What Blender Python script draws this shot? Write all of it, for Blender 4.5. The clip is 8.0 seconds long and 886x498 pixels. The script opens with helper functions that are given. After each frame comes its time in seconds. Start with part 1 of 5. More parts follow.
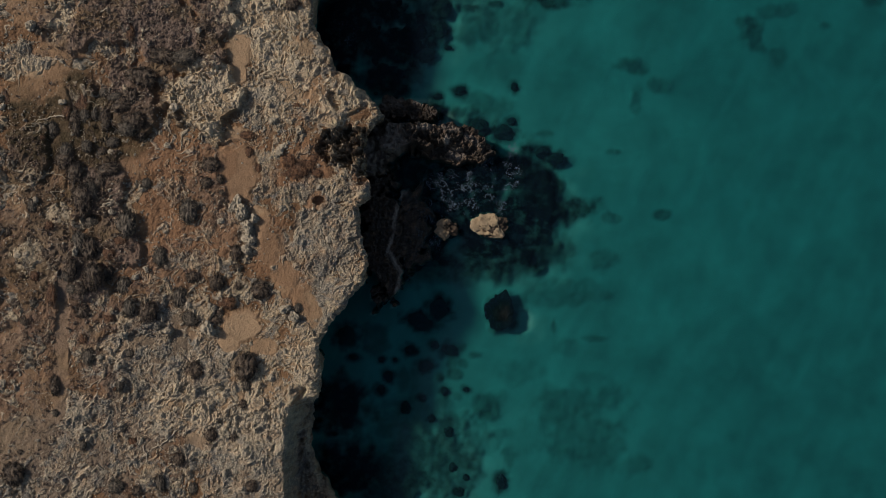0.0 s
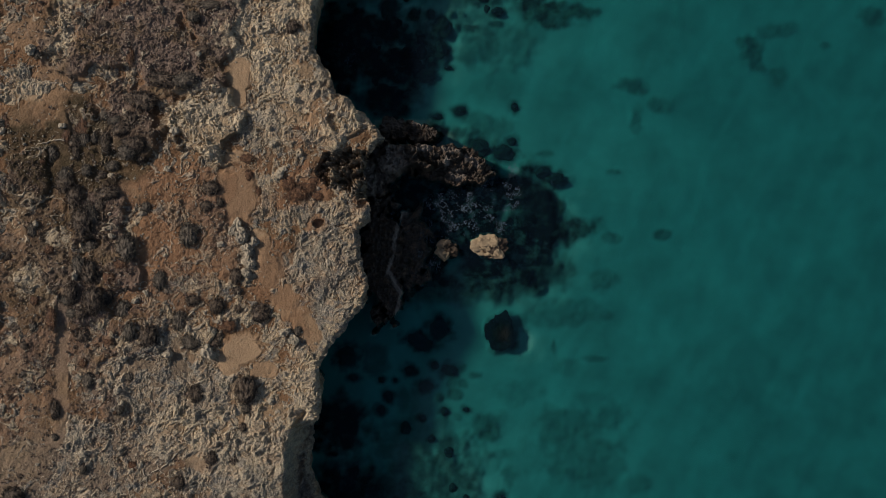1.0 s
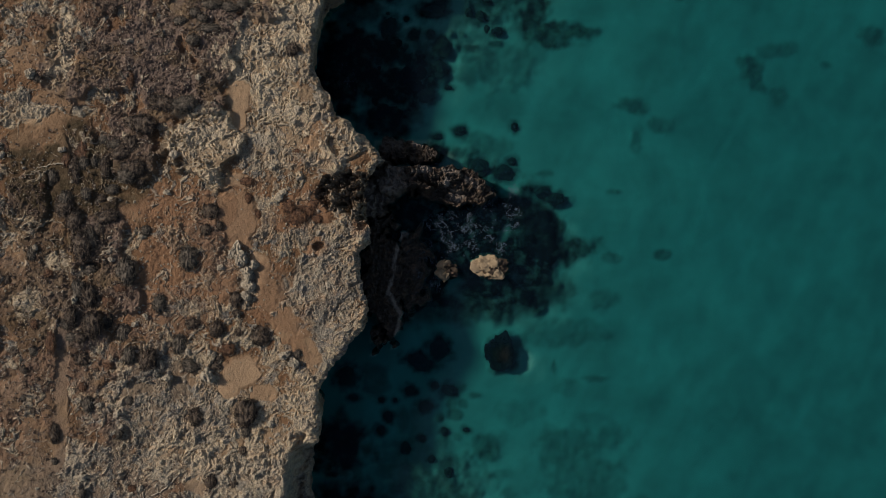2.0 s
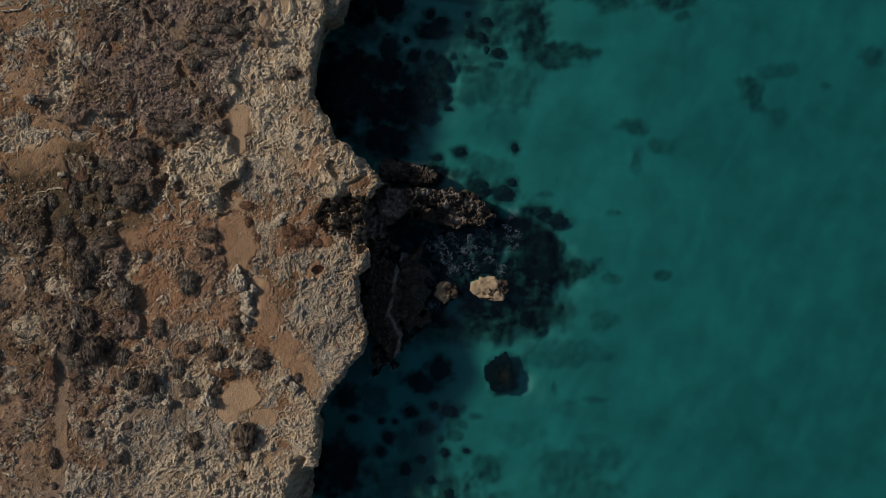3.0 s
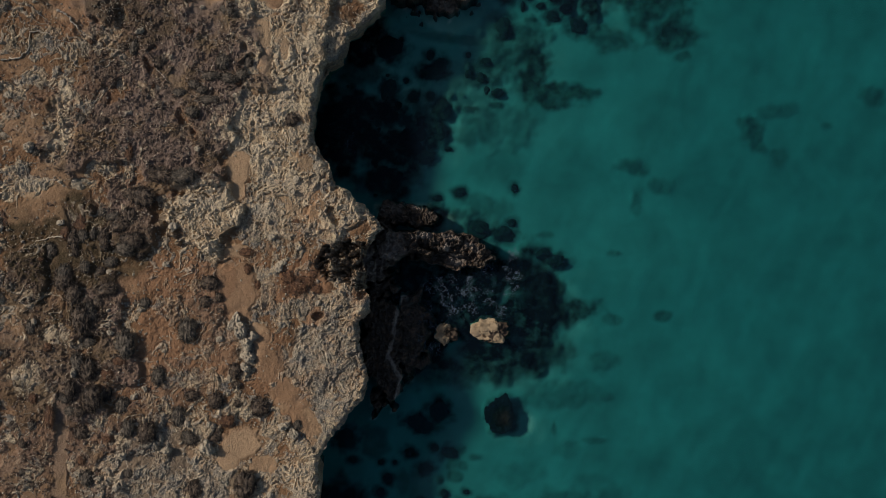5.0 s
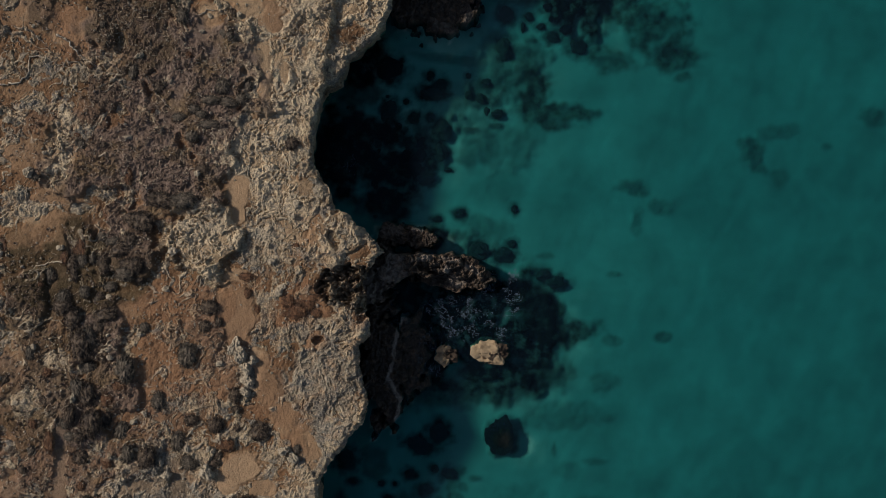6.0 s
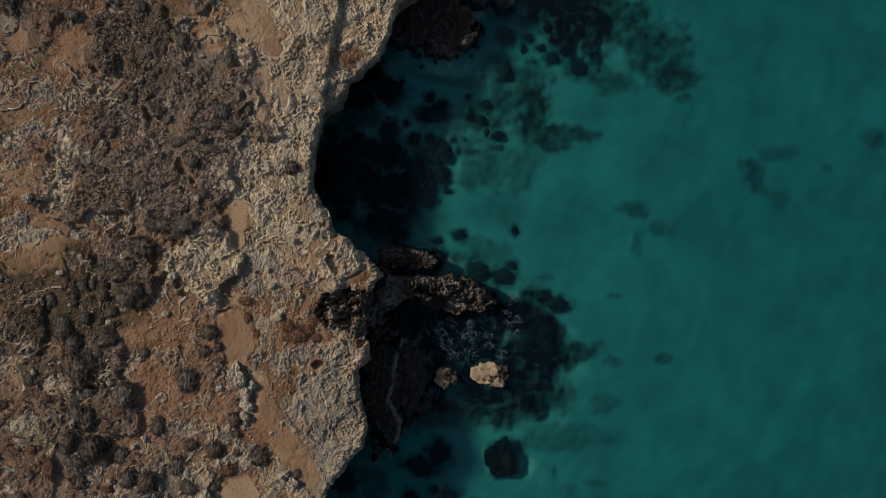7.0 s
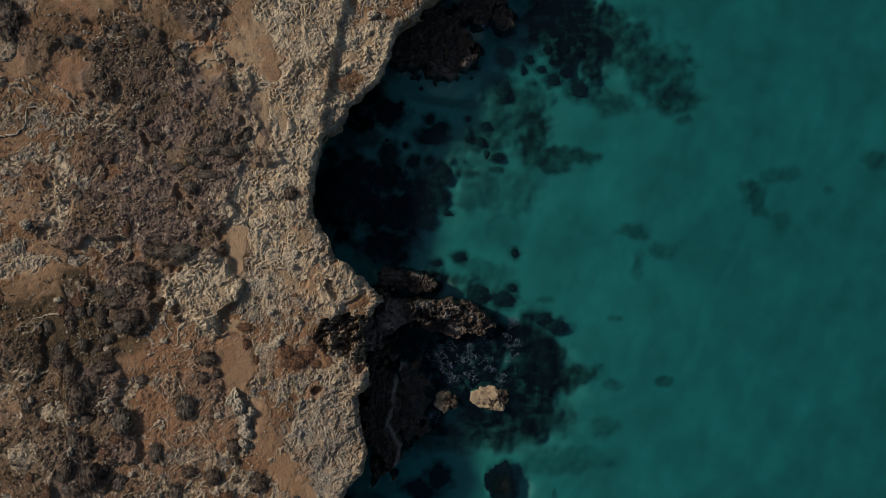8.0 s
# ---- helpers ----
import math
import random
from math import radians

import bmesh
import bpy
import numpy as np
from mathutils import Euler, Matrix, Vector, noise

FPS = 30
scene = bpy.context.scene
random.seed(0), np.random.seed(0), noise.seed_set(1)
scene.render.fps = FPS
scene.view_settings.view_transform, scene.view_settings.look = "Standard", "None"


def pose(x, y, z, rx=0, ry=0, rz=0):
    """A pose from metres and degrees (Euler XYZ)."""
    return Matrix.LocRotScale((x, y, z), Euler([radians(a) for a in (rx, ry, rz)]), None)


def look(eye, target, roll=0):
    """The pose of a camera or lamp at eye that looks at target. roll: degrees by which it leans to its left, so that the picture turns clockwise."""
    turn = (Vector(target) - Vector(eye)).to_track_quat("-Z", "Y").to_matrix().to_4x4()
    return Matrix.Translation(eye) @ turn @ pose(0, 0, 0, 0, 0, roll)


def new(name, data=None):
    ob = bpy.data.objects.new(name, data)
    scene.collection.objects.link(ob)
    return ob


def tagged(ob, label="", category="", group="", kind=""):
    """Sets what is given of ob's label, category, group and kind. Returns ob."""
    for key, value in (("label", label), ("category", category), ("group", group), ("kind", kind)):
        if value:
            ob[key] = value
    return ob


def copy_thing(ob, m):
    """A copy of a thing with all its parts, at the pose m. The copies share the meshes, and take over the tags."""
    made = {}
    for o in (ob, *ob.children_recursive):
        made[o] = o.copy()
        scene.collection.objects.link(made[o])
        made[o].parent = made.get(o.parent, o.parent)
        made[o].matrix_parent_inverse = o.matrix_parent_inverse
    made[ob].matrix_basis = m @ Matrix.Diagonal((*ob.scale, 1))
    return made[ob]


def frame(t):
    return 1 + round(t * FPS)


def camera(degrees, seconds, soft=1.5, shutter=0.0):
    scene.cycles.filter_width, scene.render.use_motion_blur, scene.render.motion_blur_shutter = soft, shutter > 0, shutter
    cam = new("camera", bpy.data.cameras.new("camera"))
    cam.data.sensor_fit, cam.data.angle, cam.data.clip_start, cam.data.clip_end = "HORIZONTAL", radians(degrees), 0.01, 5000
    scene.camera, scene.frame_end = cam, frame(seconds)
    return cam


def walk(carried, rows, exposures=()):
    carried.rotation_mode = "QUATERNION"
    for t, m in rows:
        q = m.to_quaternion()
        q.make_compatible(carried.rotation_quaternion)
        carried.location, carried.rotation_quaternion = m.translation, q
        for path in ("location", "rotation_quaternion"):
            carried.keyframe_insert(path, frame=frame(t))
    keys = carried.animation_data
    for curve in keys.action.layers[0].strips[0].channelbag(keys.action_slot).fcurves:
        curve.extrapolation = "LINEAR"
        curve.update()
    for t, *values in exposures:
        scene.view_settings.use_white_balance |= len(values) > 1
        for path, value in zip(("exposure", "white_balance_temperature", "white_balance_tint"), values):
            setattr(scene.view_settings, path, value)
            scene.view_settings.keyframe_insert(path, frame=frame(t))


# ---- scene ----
cam = camera(73.7, 8.0, soft=0.9)
# seconds, x, y, height: the drone looks straight down and drifts north
PATH = [
    (0.0, 0.0, 0.0, 70.0), (0.5, -0.002, 1.172, 69.985), (1.0, -0.003, 2.453, 69.962),
    (1.5, -0.003, 3.645, 69.935), (3.0, 0.012, 7.422, 69.87), (3.5, 0.017, 8.635, 69.835),
    (4.0, 0.019, 9.915, 69.81), (4.5, 0.018, 11.117, 69.785), (6.0, 0.012, 14.92, 69.67),
    (6.5, 0.018, 16.155, 69.65), (7.0, 0.022, 17.505, 69.62), (7.5, 0.031, 18.805, 69.52),
    (8.0, 0.045, 20.208, 69.3),
]
walk(cam, [(t, pose(x, y, z)) for t, x, y, z in PATH], exposures=[(0.0, 0.5), (8.0, 0.5)])

# ---- light: low afternoon sun from the west-north-west, clear sky ----
SUN_ELEVATION, SUN_SIDE = radians(30.5), radians(-66)
world = bpy.data.worlds.new("sky")
scene.world = world
world.use_nodes = True
wn = world.node_tree.nodes
sky = wn.new("ShaderNodeTexSky")
sky.sky_type, sky.sun_disc = "NISHITA", False
sky.sun_elevation, sky.sun_rotation = SUN_ELEVATION, SUN_SIDE
sky.dust_density = 1.6
world.node_tree.links.new(sky.outputs[0], wn["Background"].inputs[0])
wn["Background"].inputs[1].default_value = 0.05
sun = new("sun", bpy.data.lights.new("sun", "SUN"))
sun.data.energy, sun.data.angle, sun.data.color = 3.05, radians(5.0), (1.0, 0.92, 0.825)
to_sun = Vector((math.sin(SUN_SIDE) * math.cos(SUN_ELEVATION), math.cos(SUN_SIDE) * math.cos(SUN_ELEVATION), math.sin(SUN_ELEVATION)))
sun.matrix_basis = look(to_sun * 200, (0, 0, 0))


# ---- noise on arrays ----
def lattice(ix, iy, seed):
    h = (ix.astype(np.int64) * 374761393 + iy.astype(np.int64) * 668265263 + seed * 1442695041) & 0xFFFFFFFF
    h = ((h ^ (h >> 13)) * 1274126177) & 0xFFFFFFFF
    return ((h ^ (h >> 16)) & 0xFFFFFF) / float(0xFFFFFF)


def grain(x, y, size, seed):
    """Gradient noise of about that wavelength, -1 to 1."""
    x, y = x / size, y / size
    ix, iy = np.floor(x), np.floor(y)
    fx, fy = x - ix, y - iy
    total = 0
    ux, uy = fx * fx * fx * (fx * (fx * 6 - 15) + 10), fy * fy * fy * (fy * (fy * 6 - 15) + 10)
    for dx in (0, 1):
        for dy in (0, 1):
            a = lattice(ix + dx, iy + dy, seed) * 2 * math.pi
            w = (ux if dx else 1 - ux) * (uy if dy else 1 - uy)
            total = total + w * (np.cos(a) * (fx - dx) + np.sin(a) * (fy - dy))
    return total * 1.5


def fractal(x, y, size, octaves, seed, gain=0.5):
    total, amp = 0, 1.0
    for k in range(octaves):
        total = total + amp * grain(x + 13.7 * k, y - 7.1 * k, size / 2.03 ** k, seed + k)
        amp *= gain
    return total


def cells(x, y, size, seed):
    """Distances to the nearest and second nearest of scattered points, in cell sizes, and the nearest cell's chance number."""
    x, y = x / size, y / size
    ix, iy = np.floor(x), np.floor(y)
    f1, f2, tag = np.full(x.shape, 9.0), np.full(x.shape, 9.0), np.zeros(x.shape)
    for dx in (-1, 0, 1):
        for dy in (-1, 0, 1):
            px = ix + dx + 0.1 + 0.8 * lattice(ix + dx, iy + dy, seed)
            py = iy + dy + 0.1 + 0.8 * lattice(ix + dx, iy + dy, seed + 51)
            d = np.hypot(px - x, py - y)
            near = d < f1
            f2 = np.where(near, f1, np.minimum(f2, d))
            tag = np.where(near, lattice(ix + dx, iy + dy, seed + 77), tag)
            f1 = np.where(near, d, f1)
    return f1, f2, tag


def ramp(v, a, b):
    v = np.clip((v - a) / (b - a), 0, 1)
    return v * v * (3 - 2 * v)


def patches(x, y, spots, ragged=0.35, seed=5, size=2.0, soft=0.25):
    """How far each place lies inside the rounded patches (x, y, half width, half length, degrees, strength), 0 to 1."""
    out = np.zeros(x.shape)
    wob = fractal(x, y, size, 3, seed) * ragged
    for cx, cy, rx, ry, turn, strong in spots:
        near = (np.abs(x - cx) < 2 * max(rx, ry)) & (np.abs(y - cy) < 2 * max(rx, ry))
        if not near.any():
            continue
        c, s = math.cos(radians(turn)), math.sin(radians(turn))
        dx, dy = x[near] - cx, y[near] - cy
        r = np.hypot((dx * c + dy * s) / rx, (dy * c - dx * s) / ry) + wob[near]
        out[near] = np.maximum(out[near], strong * ramp(r, 1 + soft, 1 - soft))
    return out


# ---- the plan, in metres ----
# the cliff's brink: northing, easting
BRINK_SOUTH = [(-60, -4), (-33, -7.5), (-28.5, -11.4), (-27.0, -12.5), (-25.0, -14.0), (-23.2, -14.6), (-21.0, -14.8), (-18.9, -14.6), (-17.2, -14.2), (-16.2, -13.6), (-14.6, -13.2), (-12.8, -13.1), (-11.0, -13.4), (-9.7, -13.0), (-7.6, -11.6), (-6.4, -10.9), (-4.8, -9.7), (-3.6, -8.5), (-1.8, -8.2), (0.7, -8.5), (2.5, -8.9), (4.4, -9.2), (5.2, -8.3), (5.9, -7.9), (7.2, -7.8)]
# past northing 48 the brink is unseen, bulged out to shade the bay
BRINK_NORTH = [(8.1, -8.1), (9.4, -8.5), (11.0, -8.7), (12.3, -8.2), (13.8, -7.1), (14.5, -6.2), (16.0, -7.5), (17.3, -8.8), (18.4, -10.0), (19.2, -11.3), (20.6, -12.0), (22.4, -13.0), (23.6, -13.7), (24.2, -14.1), (25.1, -13.9), (28.1, -13.7), (30.0, -13.3), (31.9, -12.8), (33.1, -11.3), (35.4, -9.9), (37.4, -8.1), (38.4, -6.8), (40.8, -5.7), (42.7, -5.1), (44.2, -4.5), (45.6, -2.4), (46.9, -1.8), (48.5, 0.5), (51, 4), (55, 6.5), (60, 7), (90, 0)]
BRINK = np.array(BRINK_SOUTH + BRINK_NORTH, dtype=float)
# bare soil: x, y, half width, half length, turn, strength
SOIL_SOUTH = [(-21.5, 8.1, 1.8, 3.1, 8, 1), (-13.6, -7.2, 1.0, 1.8, 25, 0.62), (-21.2, -8.2, 2.2, 1.6, 10, 1), (-22.6, -9.8, 1.1, 1.0, 0, 1), (-19.3, 2.9, 1.0, 1.7, 15, 1), (-18.3, 0.1, 1.4, 2.3, 20, 0.62), (-16.7, -3.0, 1.4, 2.2, 25, 0.62), (-14.9, -5.4, 1.3, 2.2, 25, 0.62), (-13.6, -7.9, 0.7, 1.5, 20, 0.62), (-21.5, 21.0, 1.1, 2.1, 0, 1), (-21.5, 18.6, 0.8, 1.2, 0, 1), (-18.9, -10.4, 1.5, 1.1, 0, 0.7), (-25.8, -19.8, 1.0, 1.5, 0, 0.7), (-21.5, 12.1, 1.6, 0.7, 0, 0.8), (-26.1, -9.1, 0.7, 0.5, 0, 0.5)]
SOIL_WEST = [(-38.9, -5.8, 0.5, 4.1, 0, 1), (-39.1, -11.0, 0.6, 3.5, 0, 1), (-39.3, -14.5, 0.8, 3.5, 0, 0.7), (-39.1, 13.7, 0.8, 3.5, 0, 0.8), (-40.0, 18.9, 3.2, 2.0, 0, 0.6), (-41.9, 16.0, 2.3, 1.7, 0, 0.5), (-43.5, 4.1, 1.2, 2.3, 0, 0.6), (-43.8, -9.7, 1.4, 1.7, 0, 0.6), (-43.0, -19.6, 2.9, 2.3, 0, 0.5), (-41.9, 24.4, 2.6, 1.7, 0, 0.5), (-41.3, -15.0, 1.7, 2.3, 0, 0.5), (-32.5, 8.9, 2.1, 1.5, 0, 0.6)]
SOIL_NORTH = [(-37.1, 37.6, 1.4, 2.4, 0, 0.9), (-40.9, 38.6, 3.4, 1.7, 0, 0.6), (-36.6, 44.8, 3.5, 1.3, 0, 0.8), (-24.4, 38.5, 1.5, 1.8, 0, 0.9), (-23.5, 36.2, 1.2, 1.3, 0, 0.8), (-20.4, 42.2, 2.4, 2.7, 0, 0.7), (-27.2, 43.7, 1.2, 2.6, 30, 0.7), (-18.4, 39.3, 1.2, 2.7, 0, 0.7), (-27.6, 30.2, 0.7, 2.6, -20, 0.7), (-43.3, 31.1, 1.7, 1.4, 0, 0.4), (-30.0, 44.5, 1.2, 2.3, 0, 0.6), (-20.2, 41.5, 2.36, 2.12, 0, 0.8), (-18.0, 38.6, 1.3, 0.77, 0, 0.8), (-19.2, 35.3, 0.95, 1.42, 0, 0.8), (-18.7, 32.2, 0.71, 1.42, 0, 0.8), (-21.1, 45.0, 1.18, 1.77, 0, 0.7), (-16.8, 33.6, 0.59, 0.95, 0, 0.7)]
RED_SOIL = [(-28.0, 8.9, 5.3, 2.4, 0, 1), (-29.2, 2.4, 3.2, 4.1, 0, 1), (-24.6, 2.4, 3.6, 3.6, 0, 1), (-21.5, 7.8, 3.6, 3.6, 0, 0.7), (-15.3, 9.1, 3.0, 2.4, 0, 1), (-18.3, 0.7, 1.8, 3.6, 0, 0.7), (-16.2, -3.6, 1.7, 3.4, 25, 0.65), (-8.8, 7.1, 0.9, 0.9, 0, 1), (-32.0, -1.7, 2.4, 2.9, 0, 0.8), (-13.6, 5.2, 1.0, 1.0, 0, 0.8), (-14.2, 15.8, 2.4, 3.0, 0, 0.4), (-38.2, 38.1, 2.3, 2.9, 0, 1), (-37.1, 43.3, 2.9, 2.3, 0, 1), (-23.8, 42.1, 1.8, 1.2, 0, 1), (-16.9, 39.9, 2.4, 2.4, 0, 0.8), (-42.2, 43.7, 2.3, 2.3, 0, 0.6), (-33.8, 39.4, 2.3, 1.7, 0, 0.7)]
MOSS = [(-40.7, 10.6, 1.48, 1.71, 0, 0.9), (-36.9, 13.4, 1.61, 2.58, 0, 0.9), (-34.7, 11.1, 1.5, 2.07, 0, 0.7), (-37.2, 11.1, 2.6, 5.8, 0, 1), (-40.8, 9.9, 1.4, 3.8, 0, 0.8), (-34.8, 11.8, 1.3, 3.5, 0, 0.8), (-38.1, 0.6, 1.7, 4.7, 0, 0.5), (-31.4, 14.2, 2.4, 2.4, 0, 0.5), (-32.2, 39.4, 4.6, 3.5, 0, 0.6), (-36.6, 31.8, 2.3, 2.3, 0, 0.4), (-32.0, 39.4, 4.63, 5.49, 0, 0.75), (-38.5, 43.1, 2.86, 2.06, 0, 0.6), (-40.7, 39.9, 1.6, 2.05, 0, 0.5), (-35.5, 32.3, 2.87, 2.3, 0, 0.4), (-43.3, 33.9, 1.7, 2.27, 0, 0.3), (-28.7, 42.4, 2.33, 3.49, 0, 0.5), (-41.5, 8.0, 2.6, 5.0, 0, 0.6), (-35.5, 5.0, 1.6, 4.0, 0, 0.6), (-38.6, 15.0, 1.5, 3.0, 0, 0.5), (-42.5, 0.0, 2.5, 5.0, 0, 0.45), (-43.0, 14.0, 2.0, 3.0, 0, 0.4), (-40.0, 12.5, 4.0, 3.2, 0, 1), (-34.0, 12.0, 2.5, 3.0, 0, 0.9)]
SCRUB_SOUTH = [(-28.9, 23.1, 5.9, 4.4, 0, 1), (-33.1, 24.4, 4.1, 2.3, 0, 0.7), (-37.2, 10.6, 3.2, 6.4, 0, 0.35), (-37.0, -2.3, 2.9, 3.5, 0, 1), (-33.7, 0.6, 2.9, 3.5, 0, 0.8), (-41.9, 9.9, 1.7, 3.5, 0, 0.8), (-35.9, 5.9, 2.3, 3.5, 0, 0.9), (-32.5, 14.7, 2.9, 3.5, 0, 0.9), (-24.6, 6.0, 1.8, 3.6, 0, 0.4), (-40.8, 4.1, 3.5, 3.5, 0, 0.5), (-34.8, -12.2, 2.3, 2.3, 0, 0.5), (-31.4, -5.8, 2.4, 2.4, 0, 0.5), (-41.9, -18.5, 7.5, 8.1, 0, 0.35), (-33.1, -21.1, 7.0, 5.3, 0, 0.3), (-40.3, -6.9, 7.0, 6.4, 0, 0.5), (-41.9, 0.6, 5.8, 5.2, 0, 0.5), (-28.6, -2.3, 3.5, 3.5, 0, 0.3)]
SCRUB_NORTH = [(-26.6, 32.0, 7.0, 7.6, 0, 1), (-23.2, 30.9, 3.5, 4.7, 0, 1), (-32.2, 23.8, 8.1, 4.1, 0, 0.9), (-32.2, 39.4, 4.6, 4.1, 0, 0.9), (-33.3, 33.0, 2.9, 4.1, 0, 0.8), (-25.5, 44.6, 2.5, 2.2, 0, 1), (-40.9, 40.3, 2.0, 2.3, 0, 0.6), (-41.4, 26.6, 2.9, 3.4, 0, 0.3), (-26.6, 21.4, 3.5, 2.9, 0, 0.8), (-36.6, 26.6, 2.9, 3.5, 0, 0.5)]
PALE_ROCK = [(-24.6, 16.1, 3.9, 3.9, 0, 1), (-11.2, 16.5, 4.3, 3.0, 35, 0.5), (-17.1, 18.7, 4.2, 4.2, 0, 0.6), (-18.9, 24.7, 4.8, 3.6, 0, 1), (-20.6, -16.7, 6.6, 4.8, 0, 0.5), (-14.7, -12.6, 2.4, 3.6, 0, 0.6), (-27.5, -16.5, 3.6, 2.4, 0, 0.6), (-43.0, 18.5, 2.3, 0.9, 0, 0.8), (-39.2, 23.9, 1.7, 2.3, 0, 0.7), (-33.7, 2.4, 1.8, 1.8, 0, 0.3), (-40.3, -0.5, 2.3, 3.5, 0, 0.5), (-16.9, 37.5, 4.8, 7.1, 0, 0.8), (-14.6, 43.0, 6.0, 6.0, 0, 0.9), (-8.1, 41.4, 3.0, 3.6, 0, 0.8), (-16.9, 31.0, 3.6, 6.6, 0, 0.9), (-38.7, 26.6, 1.1, 3.4, 0, 0.9), (-38.7, 36.4, 1.7, 0.8, -30, 0.9), (-24.4, 39.7, 1.5, 0.6, 0, 0.8)]
CRUST = [(-43.7, 28.5, 1.21, 1.21, 0, 1), (-38.6, 26.2, 0.78, 2.22, 0, 1), (-39.9, 25.3, 0.55, 1.11, 0, 0.8), (-42.2, 18.9, 1.76, 0.83, 0, 0.9), (-44.2, 17.8, 0.66, 0.6, 0, 0.9), (-36.7, 34.9, 1.17, 0.72, 0, 0.9), (-36.7, 19.0, 1.39, 0.5, 0, 0.8), (-37.8, 32.3, 0.42, 1.39, 0, 0.8), (-40.1, 22.0, 0.69, 1.11, 0, 0.7), (-43.2, 6.9, 1.65, 1.93, 0, 0.8), (-39.3, 3.3, 1.25, 1.11, 0, 1), (-42.4, -0.3, 1.65, 1.65, 0, 0.7)]
GREY_ROCK = [(-13.0, 1.3, 4.2, 4.8, 0, 1), (-21.8, 2.5, 2.1, 3.6, 0, 0.8), (-20.0, -21.5, 7.8, 5.4, 0, 1), (-38.6, -20.9, 8.7, 5.2, 0, 0.7), (-26.9, -11.8, 5.3, 3.6, 0, 0.7), (-31.4, -11.7, 5.3, 4.7, 0, 0.7), (-34.2, -18.7, 5.9, 3.5, 0, 0.7), (-8.8, 3.7, 1.8, 4.9, 0, 0.5), (-18.3, 15.1, 3.6, 2.4, 0, 0.5), (-14.0, 43.6, 4.2, 3.6, 0, 0.4)]
# the scarp's line: northing, easting; holes in the limestone
SCARP = np.array([(32.3, -12.8), (34.7, -12.7), (37.7, -12.4), (40.7, -11.7), (43.1, -11.1), (46.7, -10.6), (60, -8)], dtype=float)
HOLES = [(-11.7, 16.0, 0.5, 1.1, 20, 1), (-13.3, 5.2, 0.6, 0.42, 10, 1), (-8.8, 7.4, 0.5, 0.5, 0, 1)]
COLLAPSE = [(-10.4, 11.0, 2.7, 2.1, 0, 1), (-8.6, 10.3, 1.8, 2.2, 0, 1)]
# rock shelves at the cliff's foot: x, y, half width, half length, turn, height
SHELF_POINT = [(-3.7, 2.2, 2.0, 4.6, 0, 0.12), (-6.9, 1.4, 2.5, 6.8, 2, 0.75), (-4.8, 12.8, 2.7, 1.6, 0, 3.3), (-1.3, 13.3, 3.4, 1.1, 0, 2.7), (2.0, 12.9, 2.7, 1.1, -14, 2.1), (4.3, 11.6, 1.4, 1.1, -40, 1.2), (0.6, 11.6, 4.4, 1.4, -8, 0.9), (-8.9, 10.4, 1.3, 2.3, 0, 2.6), (-7.7, 11.9, 2.3, 3.3, 0, 1.8)]
SHELF_BLOCK = [(-5.7, 16.6, 2.2, 1.3, 0, 0.9), (-2.9, 16.5, 1.9, 1.3, 0, 0.6)]
SHELF_NORTH = [(-0.6, 44.6, 4.1, 3.7, 20, 0.5), (1.1, 42.6, 2.6, 2.0, 30, 0.7), (4.3, 48.6, 2.6, 1.6, 0, 0.3), (7.3, 47.2, 1.4, 1.4, 0, 0.3), (-4.2, 45.3, 2.0, 3.9, 0, 0.3)]
SHELVES = SHELF_POINT + SHELF_BLOCK + SHELF_NORTH
# pale shelf streaks; spots on the crest paint sunlight, two lift the tip's shade
BARE_AND_LIT = [(-6.2, 12.6, 1.8, 2.0, 0, 0.45), (-8.3, 10.6, 1.4, 2.0, 0, 0.45), (-2.1, 13.9, 1.2, 0.4, 5, 0.45), (0.8, 13.7, 1.0, 0.3, -5, 0.35), (3.3, 12.6, 1.0, 0.35, -30, 0.4), (1.5, 11.1, 0.9, 0.7, 0, 0.4), (-5.9, 17.1, 1.2, 0.6, 0, 0.25), (-2.9, 17.2, 0.6, 0.3, 0, 0.5), (-4.5, 7.8, 0.8, 1.3, -10, 0.5), (0.4, 12.5, 0.3, 0.5, 0, 0.7), (0.7, 40.6, 2.4, 0.5, -25, 0.2), (3.0, 42.1, 0.5, 1.6, -20, 0.2), (-4.4, 8.3, 0.85, 0.22, -103, 0.75), (-4.9, 6.6, 1.38, 0.22, -107, 0.75), (-5.5, 4.4, 1.38, 0.22, -102, 0.75), (-5.7, 2.7, 0.87, 0.22, -93, 0.75), (-6.1, 1.0, 1.38, 0.22, -107, 0.75), (-6.0, -0.8, 1.08, 0.22, -64, 0.75), (-5.3, -2.2, 0.95, 0.22, -53, 0.75), (-5.1, -3.5, 1.03, 0.22, -107, 0.75), (-5.5, -4.8, 0.85, 0.22, -112, 0.75)]
